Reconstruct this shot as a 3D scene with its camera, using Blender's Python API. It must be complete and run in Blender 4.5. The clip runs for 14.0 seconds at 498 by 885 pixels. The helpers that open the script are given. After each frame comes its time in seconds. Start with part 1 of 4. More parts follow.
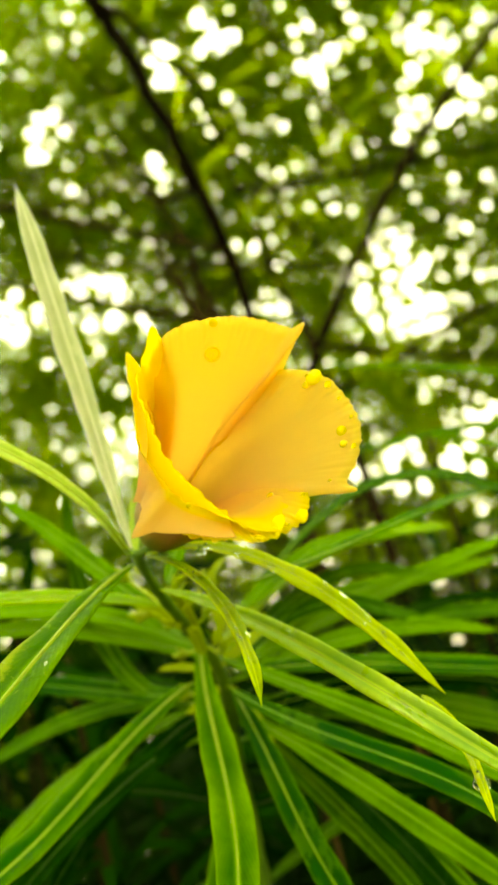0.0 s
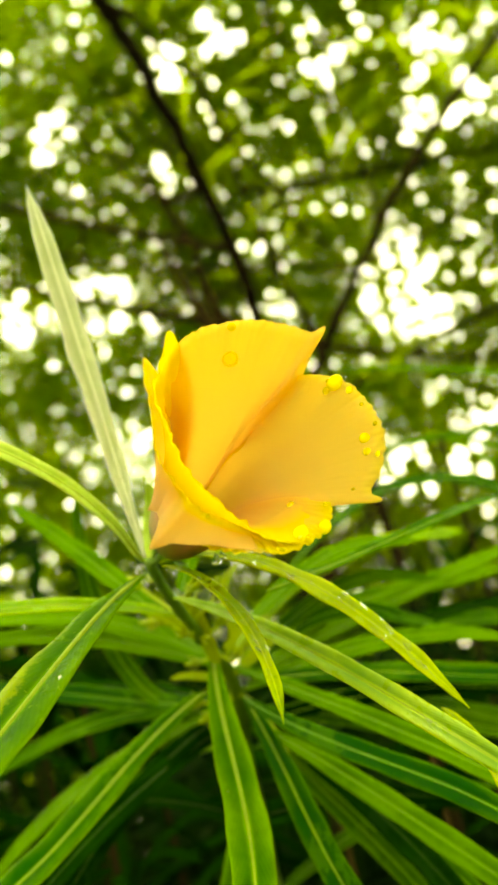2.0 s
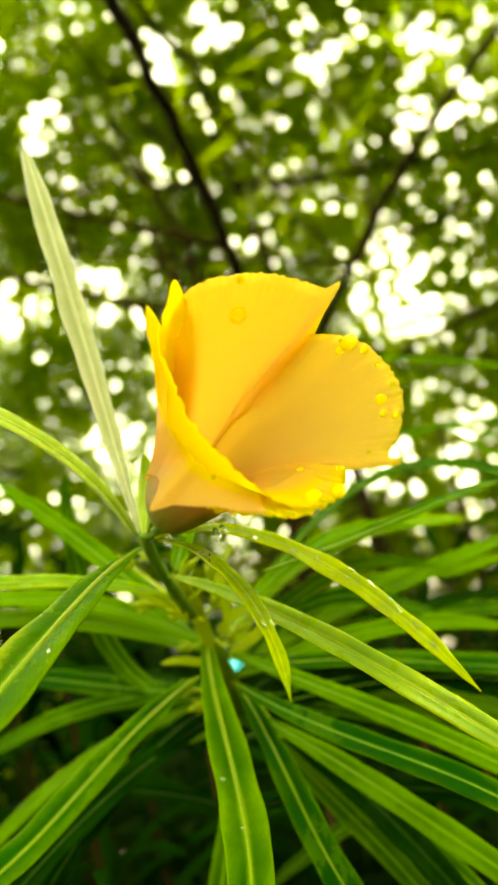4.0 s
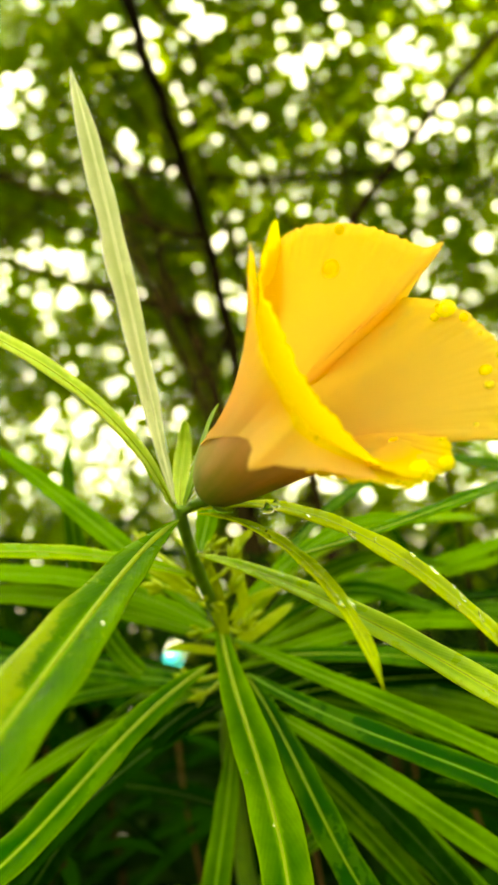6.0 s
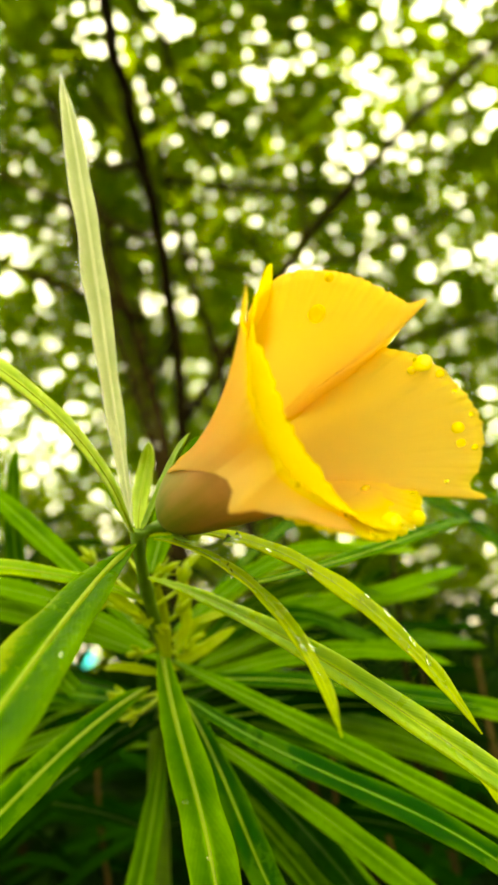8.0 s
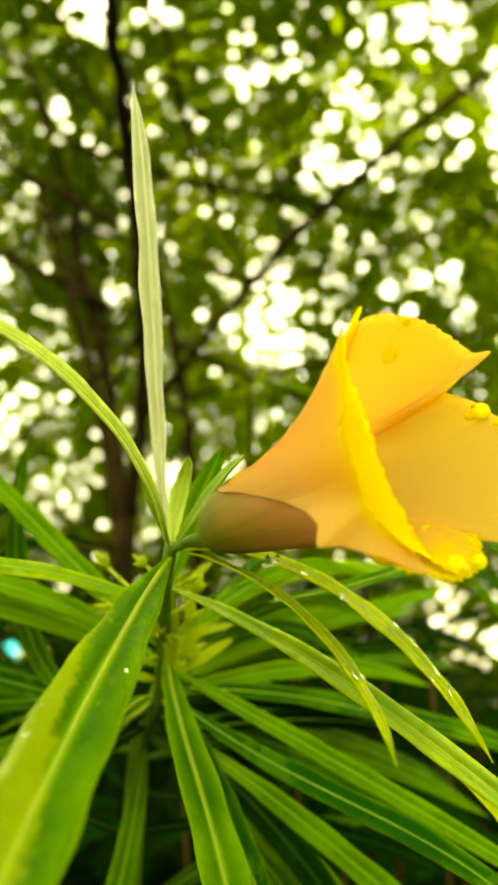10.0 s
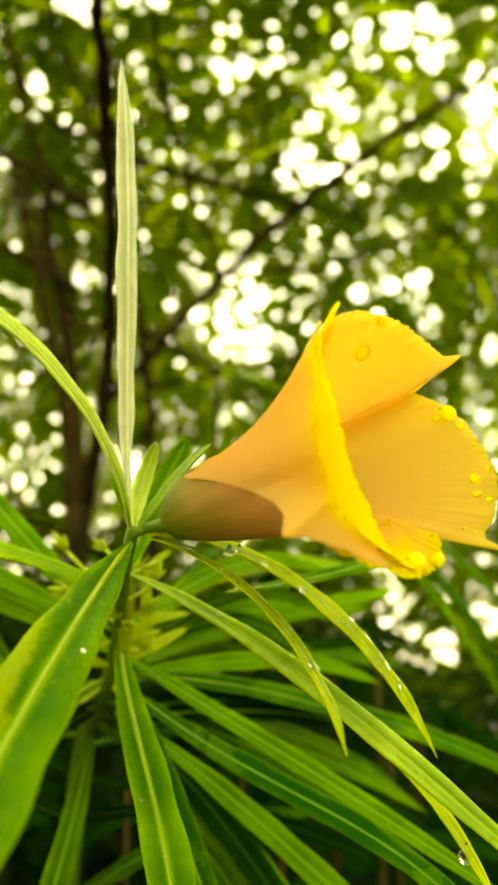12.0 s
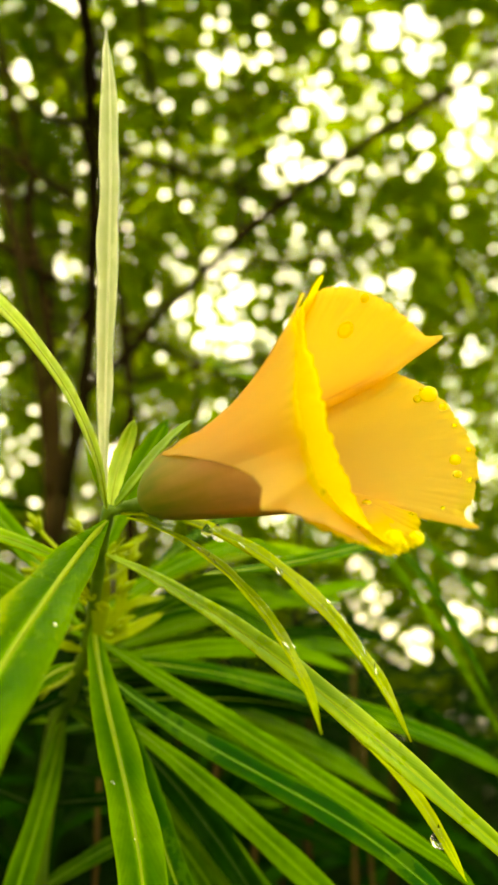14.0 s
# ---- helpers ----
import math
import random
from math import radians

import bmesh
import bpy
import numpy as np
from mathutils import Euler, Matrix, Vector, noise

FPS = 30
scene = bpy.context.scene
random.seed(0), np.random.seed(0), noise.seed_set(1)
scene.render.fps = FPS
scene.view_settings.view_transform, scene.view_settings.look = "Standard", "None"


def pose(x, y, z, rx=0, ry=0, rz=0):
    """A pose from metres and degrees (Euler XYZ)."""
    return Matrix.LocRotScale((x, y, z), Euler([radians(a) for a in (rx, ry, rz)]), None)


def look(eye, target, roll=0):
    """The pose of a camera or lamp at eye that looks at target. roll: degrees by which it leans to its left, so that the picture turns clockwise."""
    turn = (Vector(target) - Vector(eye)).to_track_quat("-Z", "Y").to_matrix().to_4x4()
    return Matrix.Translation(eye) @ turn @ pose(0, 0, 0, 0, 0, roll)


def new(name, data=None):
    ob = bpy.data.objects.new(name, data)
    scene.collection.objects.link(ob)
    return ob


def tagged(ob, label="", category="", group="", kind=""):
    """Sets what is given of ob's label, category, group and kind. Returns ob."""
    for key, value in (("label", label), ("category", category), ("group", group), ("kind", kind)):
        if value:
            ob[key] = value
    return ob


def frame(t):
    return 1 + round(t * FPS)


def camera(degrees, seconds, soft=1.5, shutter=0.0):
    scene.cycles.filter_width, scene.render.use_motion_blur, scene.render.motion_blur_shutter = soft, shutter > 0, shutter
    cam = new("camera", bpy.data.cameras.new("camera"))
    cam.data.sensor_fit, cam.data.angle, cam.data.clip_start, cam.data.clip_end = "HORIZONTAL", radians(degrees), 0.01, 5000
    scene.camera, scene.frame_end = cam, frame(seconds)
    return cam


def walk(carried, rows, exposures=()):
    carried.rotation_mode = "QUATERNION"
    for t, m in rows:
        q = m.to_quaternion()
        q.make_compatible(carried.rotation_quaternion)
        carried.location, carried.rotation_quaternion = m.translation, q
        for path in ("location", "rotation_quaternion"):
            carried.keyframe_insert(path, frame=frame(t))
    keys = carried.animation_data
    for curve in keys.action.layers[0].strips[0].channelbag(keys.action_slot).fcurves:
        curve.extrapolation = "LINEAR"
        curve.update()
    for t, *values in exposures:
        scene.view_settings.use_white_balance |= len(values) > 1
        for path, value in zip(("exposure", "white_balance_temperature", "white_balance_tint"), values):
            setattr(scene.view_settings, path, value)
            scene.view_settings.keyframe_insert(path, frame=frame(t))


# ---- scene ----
cam = camera(40.47, 14.0, soft=2.8)
cam.data.dof.use_dof = True
cam.data.dof.focus_distance = 0.155
cam.data.dof.aperture_fstop = 15.0
cam.data.dof.aperture_blades = 0

PATH = [
    (0.0, pose(0.0433, -0.2063, 1.2336, 101.66, 15.60, 3.18)),
    (0.5, pose(0.0421, -0.2063, 1.2331, 101.69, 15.74, 3.31)),
    (1.0, pose(0.0417, -0.2061, 1.2345, 101.72, 15.80, 3.34)),
    (1.5, pose(0.0407, -0.2044, 1.2367, 101.67, 15.56, 3.26)),
    (2.0, pose(0.0404, -0.2023, 1.2368, 101.85, 15.52, 3.58)),
    (4.5, pose(0.0304, -0.1873, 1.2316, 101.17, 13.96, 1.08)),
    (5.0, pose(0.0246, -0.1832, 1.2317, 100.89, 13.18, -0.39)),
    (5.5, pose(0.0130, -0.1799, 1.2323, 100.40, 12.40, -1.80)),
    (6.0, pose(0.0055, -0.1771, 1.2337, 100.15, 11.63, -3.06)),
    (6.5, pose(-0.0015, -0.1777, 1.2355, 100.10, 11.10, -4.42)),
    (7.0, pose(-0.0033, -0.1768, 1.2397, 99.83, 9.99, -6.40)),
    (7.5, pose(-0.0017, -0.1777, 1.2410, 99.50, 8.70, -8.43)),
    (8.0, pose(-0.0021, -0.1775, 1.2415, 99.46, 7.98, -9.63)),
    (10.5, pose(-0.0336, -0.1759, 1.2504, 98.61, 2.77, -16.29)),
    (11.0, pose(-0.0360, -0.1745, 1.2490, 98.47, 1.99, -17.19)),
    (11.5, pose(-0.0330, -0.1745, 1.2477, 98.40, 1.47, -18.12)),
    (12.0, pose(-0.0295, -0.1763, 1.2483, 98.22, 0.89, -18.89)),
    (12.5, pose(-0.0301, -0.1767, 1.2494, 98.10, 0.60, -19.37)),
    (13.0, pose(-0.0324, -0.1756, 1.2498, 97.97, 0.33, -19.78)),
    (13.5, pose(-0.0326, -0.1739, 1.2478, 98.03, 0.22, -20.19)),
    (14.0, pose(-0.0285, -0.1738, 1.2440, 98.00, -0.00, -20.71)),
]
walk(cam, PATH, exposures=[(0.0, 1.77, 7700, 6), (5.0, 1.77, 7760, 7), (8.0, 1.74, 7800, 8), (10.5, 1.66, 7930, 10), (14.0, 1.71, 8100, 13)])

# ---------------------------------------------------------------- sky and sun
world = bpy.data.worlds.new("overcast_sky")
scene.world = world
world.use_nodes = True
nt = world.node_tree
nt.nodes.clear()
sky = nt.nodes.new("ShaderNodeTexSky")
sky.sky_type = "NISHITA"
sky.sun_disc = False
sky.sun_elevation = radians(58)
sky.sun_rotation = radians(200)
sky.air_density, sky.dust_density, sky.ozone_density = 1.0, 6.0, 0.5
sky_bg = nt.nodes.new("ShaderNodeBackground")
sky_bg.inputs["Strength"].default_value = 0.05
nt.links.new(sky.outputs[0], sky_bg.inputs["Color"])
cloud_bg = nt.nodes.new("ShaderNodeBackground")
cloud_bg.inputs["Color"].default_value = (1.0, 0.95, 0.61, 1)
cloud_bg.inputs["Strength"].default_value = 2.5
both = nt.nodes.new("ShaderNodeAddShader")
nt.links.new(sky_bg.outputs[0], both.inputs[0])
nt.links.new(cloud_bg.outputs[0], both.inputs[1])
wout = nt.nodes.new("ShaderNodeOutputWorld")
nt.links.new(both.outputs[0], wout.inputs["Surface"])

sun_data = bpy.data.lights.new("sun", "SUN")
sun_data.energy = 0.6
sun_data.angle = radians(20)
sun_data.color = (1.0, 0.95, 0.85)
sun = new("sun", sun_data)
sun.matrix_world = look((0.6, -2.0, 5.0), (0.1, 0.0, 1.25))


# ---------------------------------------------------------------- materials
def node_mat(name):
    m = bpy.data.materials.new(name)
    m.use_nodes = True
    n = m.node_tree
    n.nodes.clear()
    return m, n, n.nodes.new("ShaderNodeOutputMaterial")


def noise_of(n, scale, detail=4.0, coord="Object", stretch=(1, 1, 1), rough=0.55):
    tc = n.nodes.new("ShaderNodeTexCoord")
    mp = n.nodes.new("ShaderNodeMapping")
    mp.inputs["Scale"].default_value = stretch
    n.links.new(tc.outputs[coord], mp.inputs[0])
    t = n.nodes.new("ShaderNodeTexNoise")
    t.inputs["Scale"].default_value = scale
    t.inputs["Detail"].default_value = detail
    t.inputs["Roughness"].default_value = rough
    n.links.new(mp.outputs[0], t.inputs["Vector"])
    return t.outputs["Fac"]


def ramp(n, fac, stops):
    r = n.nodes.new("ShaderNodeValToRGB")
    e = r.color_ramp.elements
    while len(e) < len(stops):
        e.new(0.5)
    for k, (p, c) in zip(e, stops):
        k.position = p
        k.color = (*c, 1)
    n.links.new(fac, r.inputs[0])
    return r.outputs["Color"]


def mixc(n, fac, a, b, mode="MIX"):
    x = n.nodes.new("ShaderNodeMix")
    x.data_type = "RGBA"
    x.blend_type = mode
    if isinstance(fac, float):
        x.inputs[0].default_value = fac
    else:
        n.links.new(fac, x.inputs[0])
    for s, v in ((6, a), (7, b)):
        if isinstance(v, tuple):
            x.inputs[s].default_value = (*v, 1)
        else:
            n.links.new(v, x.inputs[s])
    return x.outputs[2]


def mathn(n, op, a, b=0.0):
    x = n.nodes.new("ShaderNodeMath")
    x.operation = op
    for s, v in ((0, a), (1, b)):
        if isinstance(v, (int, float)):
            x.inputs[s].default_value = v
        else:
            n.links.new(v, x.inputs[s])
    return x.outputs[0]


def bumped(n, height, strength, distance):
    b = n.nodes.new("ShaderNodeBump")
    b.inputs["Strength"].default_value = strength
    b.inputs["Distance"].default_value = distance
    n.links.new(height, b.inputs["Height"])
    return b.outputs[0]


def finish(n, out, colour, rough, normal=None, through_colour=None, through_share=0.0, spec=0.15):
    p = n.nodes.new("ShaderNodeBsdfPrincipled")
    if isinstance(colour, tuple):
        p.inputs["Base Color"].default_value = (*colour, 1)
    else:
        n.links.new(colour, p.inputs["Base Color"])
    if isinstance(rough, float):
        p.inputs["Roughness"].default_value = rough
    else:
        n.links.new(rough, p.inputs["Roughness"])
    p.inputs["Specular IOR Level"].default_value = spec
    if normal is not None:
        n.links.new(normal, p.inputs["Normal"])
    if through_share > 0:
        tr = n.nodes.new("ShaderNodeBsdfTranslucent")
        if isinstance(through_colour, tuple):
            tr.inputs[0].default_value = (*through_colour, 1)
        else:
            n.links.new(through_colour, tr.inputs[0])
        if normal is not None:
            n.links.new(normal, tr.inputs["Normal"])
        mx = n.nodes.new("ShaderNodeMixShader")
        mx.inputs[0].default_value = through_share
        n.links.new(p.outputs[0], mx.inputs[1])
        n.links.new(tr.outputs[0], mx.inputs[2])
        n.links.new(mx.outputs[0], out.inputs["Surface"])
    else:
        n.links.new(p.outputs[0], out.inputs["Surface"])


def leaf_material(name, dark, light, glow, share, rough=0.38, spread=0.5, spec=0.12, worn=0.0, relief=0.0004):
    """Leaf blade: fine veins across, blotches, wear; lets light through."""
    m, n, out = node_mat(name)
    blot = noise_of(n, 60.0, 5.0)
    fine = noise_of(n, 420.0, 3.0)
    info = n.nodes.new("ShaderNodeObjectInfo")
    uv = n.nodes.new("ShaderNodeUVMap")
    sep = n.nodes.new("ShaderNodeSeparateXYZ")
    n.links.new(uv.outputs[0], sep.inputs[0])
    across = mathn(n, "ABSOLUTE", mathn(n, "SUBTRACT", sep.outputs[0], 0.5))
    slant = mathn(n, "ADD", mathn(n, "MULTIPLY", sep.outputs[1], 260.0), mathn(n, "MULTIPLY", across, -70.0))
    vein = mathn(n, "SINE", mathn(n, "ADD", slant, mathn(n, "MULTIPLY", blot, 6.0)))
    f = mathn(n, "ADD", mathn(n, "MULTIPLY", blot, 0.9), mathn(n, "MULTIPLY", fine, 0.25))
    f = mathn(n, "ADD", f, mathn(n, "MULTIPLY", vein, 0.022))
    f = mathn(n, "ADD", f, mathn(n, "MULTIPLY", mathn(n, "SUBTRACT", info.outputs["Random"], 0.5), spread))
    # paler beside the midrib and along the margin
    rib = mathn(n, "SMOOTH_MIN", mathn(n, "MULTIPLY", across, 9.0), 1.0)
    edge = mathn(n, "MULTIPLY", mathn(n, "GREATER_THAN", across, 0.455), 0.22)
    f = mathn(n, "ADD", f, mathn(n, "ADD", mathn(n, "MULTIPLY", mathn(n, "SUBTRACT", 1.0, rib), 0.95), mathn(n, "ADD", edge, mathn(n, "MULTIPLY", mathn(n, "SUBTRACT", across, 0.25), 1.0))))
    col = ramp(n, f, [(0.25, dark), (0.62, tuple(0.6 * a + 0.4 * b for a, b in zip(dark, light))), (0.95, light)])
    scar = mathn(n, "MULTIPLY", mathn(n, "GREATER_THAN", noise_of(n, 34.0, 6.0, stretch=(1, 1, 0.6), rough=0.7), 0.585), 0.22)
    col = mixc(n, scar, col, tuple(min(1.0, 1.25 * c + 0.01) for c in light))
    if worn > 0:
        # one half of the blade is scarred and yellowed towards the tip, with a ragged edge
        reach = mathn(n, "ADD", mathn(n, "MULTIPLY", mathn(n, "SUBTRACT", sep.outputs[0], 0.5), 1.1), mathn(n, "MULTIPLY", mathn(n, "SUBTRACT", sep.outputs[1], 0.58), 1.5))
        reach = mathn(n, "ADD", reach, mathn(n, "MULTIPLY", mathn(n, "SUBTRACT", noise_of(n, 300.0, 6.0, rough=0.75), 0.5), 0.7))
        patch = ramp(n, reach, [(0.04, (0, 0, 0)), (0.18, (worn, worn, worn)), (0.55, (0.6 * worn, 0.6 * worn, 0.6 * worn)), (0.75, (worn, worn, worn))])
        col = mixc(n, patch, col, (0.25, 0.33, 0.008))
        # the outer margin is painted paler, in cells with crisp edges
        dry = mathn(n, "ADD", mathn(n, "MULTIPLY", mathn(n, "SUBTRACT", sep.outputs[0], 0.74), 2.4), mathn(n, "MULTIPLY", mathn(n, "SUBTRACT", sep.outputs[1], 0.78), 2.2))
        dry = mathn(n, "ADD", dry, mathn(n, "MULTIPLY", mathn(n, "SUBTRACT", noise_of(n, 170.0, 5.0, rough=0.6), 0.5), 1.5))
        col = mixc(n, ramp(n, dry, [(0.05, (0, 0, 0)), (0.40, (0.6, 0.6, 0.6))]), col, (0.44, 0.48, 0.17))
        # fine scratches that run with the veins
        nick = mathn(n, "GREATER_THAN", noise_of(n, 520.0, 3.0, stretch=(1, 1, 0.5), rough=0.7), 0.66)
        col = mixc(n, mathn(n, "MULTIPLY", nick, 0.35), col, (0.30, 0.40, 0.03))
        blot = mathn(n, "ADD", blot, mathn(n, "ADD", patch, mathn(n, "MULTIPLY", mathn(n, "MULTIPLY", noise_of(n, 650.0, 4.0, rough=0.7), patch), 3.0)))
    thr = mixc(n, 0.5, col, glow)
    h = mathn(n, "ADD", mathn(n, "MULTIPLY", vein, 0.16), mathn(n, "ADD", fine, mathn(n, "MULTIPLY", blot, 1.2)))
    wet = noise_of(n, 110.0, 3.0)
    r = mathn(n, "ADD", mathn(n, "MULTIPLY", ramp(n, wet, [(0.42, (0, 0, 0)), (0.58, (1, 1, 1))]), 0.32), rough - 0.2)
    finish(n, out, col, r, bumped(n, h, 0.25, relief), thr, share, spec)
    return m


def foliage_material(name, dark, light, glow, share, rough=0.45):
    """Small leaves far off: every leaf of the mesh its own tone, with broad light and dark patches over them."""
    m, n, out = node_mat(name)
    geo = n.nodes.new("ShaderNodeNewGeometry")
    # broad noise puts lit and shaded patches of the crown into the colour
    big = noise_of(n, 2.2, 3.0)
    mid = noise_of(n, 8.0, 2.0)
    f = mathn(n, "ADD", mathn(n, "MULTIPLY", geo.outputs["Random Per Island"], 0.40), mathn(n, "ADD", mathn(n, "MULTIPLY", big, 0.45), mathn(n, "MULTIPLY", mid, 0.42)))
    col = ramp(n, f, [(0.38, dark), (0.68, tuple(0.7 * a + 0.3 * b for a, b in zip(dark, light))), (0.95, light)])
    finish(n, out, col, rough, None, mixc(n, 0.7, col, mixc(n, f, (0.010, 0.14, 0.0005), glow)), share, 0.05)
    return m


def petal_material():
    m, n, out = node_mat("yellow_petal")
    uv = n.nodes.new("ShaderNodeUVMap")
    mp = n.nodes.new("ShaderNodeMapping")
    mp.inputs["Scale"].default_value = (34, 2.2, 1)
    n.links.new(uv.outputs[0], mp.inputs[0])
    t = n.nodes.new("ShaderNodeTexNoise")
    t.inputs["Scale"].default_value = 1.0
    t.inputs["Detail"].default_value = 4.0
    n.links.new(mp.outputs[0], t.inputs["Vector"])
    soft = noise_of(n, 90.0, 3.0)
    sep = n.nodes.new("ShaderNodeSeparateXYZ")
    n.links.new(uv.outputs[0], sep.inputs[0])
    lime = noise_of(n, 900.0, 2.0)
    f = mathn(n, "ADD", mathn(n, "MULTIPLY", sep.outputs[1], 0.82), mathn(n, "MULTIPLY", t.outputs["Fac"], 0.03))
    col = ramp(n, f, [(0.1, (0.84, 0.59, 0.24)), (0.50, (0.87, 0.645, 0.22)), (0.78, (0.89, 0.69, 0.15)), (0.87, (0.92, 0.86, 0.003))])
    h = mathn(n, "ADD", mathn(n, "MULTIPLY", t.outputs["Fac"], 0.7), mathn(n, "MULTIPLY", lime, 0.15))
    finish(n, out, col, 0.45, bumped(n, h, 0.012, 0.0006), mixc(n, 0.3, col, (0.95, 0.74, 0.18)), 0.76, 0.08)
    return m


def plain_grain(name, a, b, scale, rough, bump=0.4, dist=0.001, stretch=(1, 1, 1), share=0.0, glow=(0, 0, 0), spec=0.4):
    m, n, out = node_mat(name)
    f1 = noise_of(n, scale, 5.0, stretch=stretch)
    f2 = noise_of(n, scale * 7, 3.0, stretch=stretch)
    f = mathn(n, "ADD", mathn(n, "MULTIPLY", f1, 0.75), mathn(n, "MULTIPLY", f2, 0.3))
    col = ramp(n, f, [(0.3, a), (0.75, b)])
    finish(n, out, col, rough, bumped(n, f, bump, dist), glow, share, spec)
    return m


PETAL = petal_material()
# Brown partly stands in for shade below the petals; the olive base is pigment.
def tube_material():
    m, n, out = node_mat("shaded_flower_tube")
    uv = n.nodes.new("ShaderNodeUVMap")
    sep = n.nodes.new("ShaderNodeSeparateXYZ")
    n.links.new(uv.outputs[0], sep.inputs[0])
    mp = n.nodes.new("ShaderNodeMapping")
    mp.inputs["Scale"].default_value = (13.0, 1.1, 1.0)
    n.links.new(uv.outputs[0], mp.inputs[0])
    streak = n.nodes.new("ShaderNodeTexNoise")
    streak.inputs["Scale"].default_value = 1.0
    streak.inputs["Detail"].default_value = 3.0
    n.links.new(mp.outputs[0], streak.inputs["Vector"])
    f1 = noise_of(n, 90.0, 4.0)
    f = mathn(n, "ADD", sep.outputs[1], mathn(n, "MULTIPLY", mathn(n, "SUBTRACT", f1, 0.5), 0.3))
    f = mathn(n, "ADD", f, mathn(n, "MULTIPLY", mathn(n, "SUBTRACT", streak.outputs["Fac"], 0.5), 1.1))
    col = ramp(n, f, [(0.05, (0.15, 0.17, 0.012)), (0.40, (0.31, 0.20, 0.04)), (0.75, (0.50, 0.25, 0.09)), (1.0, (0.66, 0.36, 0.16))])
    finish(n, out, col, 0.5, bumped(n, f1, 0.2, 0.0004), col, 0.25, 0.15)
    return m


TUBE = tube_material()
LEAF = leaf_material("oleander_leaf", (0.0030, 0.072, 0.0002), (0.135, 0.285, 0.0006), (0.25, 0.44, 0.0006), 0.32, spec=0.025)
WORN_LEAF = leaf_material("scarred_leaf", (0.0028, 0.068, 0.0002), (0.120, 0.265, 0.0006), (0.25, 0.44, 0.0006), 0.32, 0.34, 0.2, 0.05, 0.75)
PALE_LEAF = leaf_material("leaf_underside", (0.34, 0.42, 0.18), (0.77, 0.78, 0.66), (0.62, 0.67, 0.40), 0.32, 0.5, 0.1, 0.1)
YOUNG_LEAF = leaf_material("young_leaf", (0.10, 0.28, 0.002), (0.40, 0.58, 0.004), (0.50, 0.66, 0.003), 0.38, 0.30, 0.3, 0.14)
WET_LEAF = leaf_material("wet_leaf", (0.19, 0.34, 0.001), (0.58, 0.68, 0.003), (0.66, 0.74, 0.002), 0.44, 0.26, 0.3, 0.13, relief=0.0040)
DAMP_LEAF = leaf_material("damp_leaf", (0.11, 0.28, 0.002), (0.40, 0.56, 0.006), (0.50, 0.64, 0.004), 0.36, 0.40, 0.3, 0.4)
# Young leaf colour lightened to stand for sheen and light on the blade.
LIT_LEAF = leaf_material("lit_leaf", (0.22, 0.40, 0.02), (0.55, 0.68, 0.10), (0.58, 0.70, 0.05), 0.36, 0.34, 0.3, 0.4)
# Same leaf coloured near black: shade between the stems put into its colour.
SHADE_LEAF = leaf_material("shade_painted_leaf", (0.0004, 0.009, 0.0002), (0.006, 0.034, 0.0004), (0.025, 0.085, 0.0004), 0.22, 0.65, 0.9, 0.0)
# LEAF toned down towards SHADE_LEAF: half shade put into the colour.
MID_LEAF = leaf_material("half_shade_leaf", (0.0018, 0.055, 0.0003), (0.104, 0.248, 0.0006), (0.20, 0.37, 0.0006), 0.28, 0.5, 0.8, 0.03)
MIDRIB = plain_grain("leaf_midrib", (0.14, 0.25, 0.002), (0.27, 0.36, 0.003), 200, 0.42, 0.2, 0.0003, share=0.25, glow=(0.5, 0.6, 0.01))
# Midrib darkened to go with the leaves that carry painted shade.
DARK_RIB = plain_grain("shade_dark_midrib", (0.006, 0.030, 0.0005), (0.022, 0.070, 0.001), 200, 0.6, 0.2, 0.0003)
SOFT_RIB = plain_grain("green_midrib", (0.09, 0.22, 0.002), (0.17, 0.32, 0.003), 200, 0.45, 0.2, 0.0003, share=0.25, glow=(0.3, 0.5, 0.004))
STEM = plain_grain("green_stem", (0.012, 0.070, 0.0015), (0.14, 0.26, 0.004), 60, 0.45, 0.5, 0.0006)
SEPAL = plain_grain("green_sepal", (0.10, 0.23, 0.004), (0.28, 0.44, 0.010), 180, 0.4, 0.3, 0.0004, share=0.2, glow=(0.3, 0.5, 0.01))
BARK = plain_grain("dark_bark", (0.008, 0.006, 0.002), (0.034, 0.024, 0.009), 26, 0.9, 0.8, 0.01, (1, 1, 0.25), spec=0.03)
YOUNG_BUD = plain_grain("young_bud", (0.22, 0.37, 0.003), (0.44, 0.54, 0.005), 250, 0.4, 0.2, 0.0003, share=0.3, glow=(0.6, 0.6, 0.01))
PALE_BARK = plain_grain("brown_bark", (0.016, 0.010, 0.004), (0.058, 0.037, 0.014), 26, 0.9, 0.8, 0.008, (1, 1, 0.25), spec=0.03)
CROWN = foliage_material("tree_leaves", (0.004, 0.070, 0.0003), (0.25, 0.44, 0.0006), (0.78, 0.95, 0.0006), 0.72, 0.5)
# Bush leaves near black, the colour standing in for shade under the trees.
UNDER = foliage_material("shade_dark_undergrowth", (0.0008, 0.006, 0.0002), (0.007, 0.025, 0.0004), (0.03, 0.07, 0.0004), 0.22, 0.8)
# Soil colour taken down to stand in for the deep shade on it.
SOIL = plain_grain("shade_dark_soil", (0.005, 0.005, 0.002), (0.018, 0.014, 0.007), 3.0, 0.95, 0.8, 0.03)
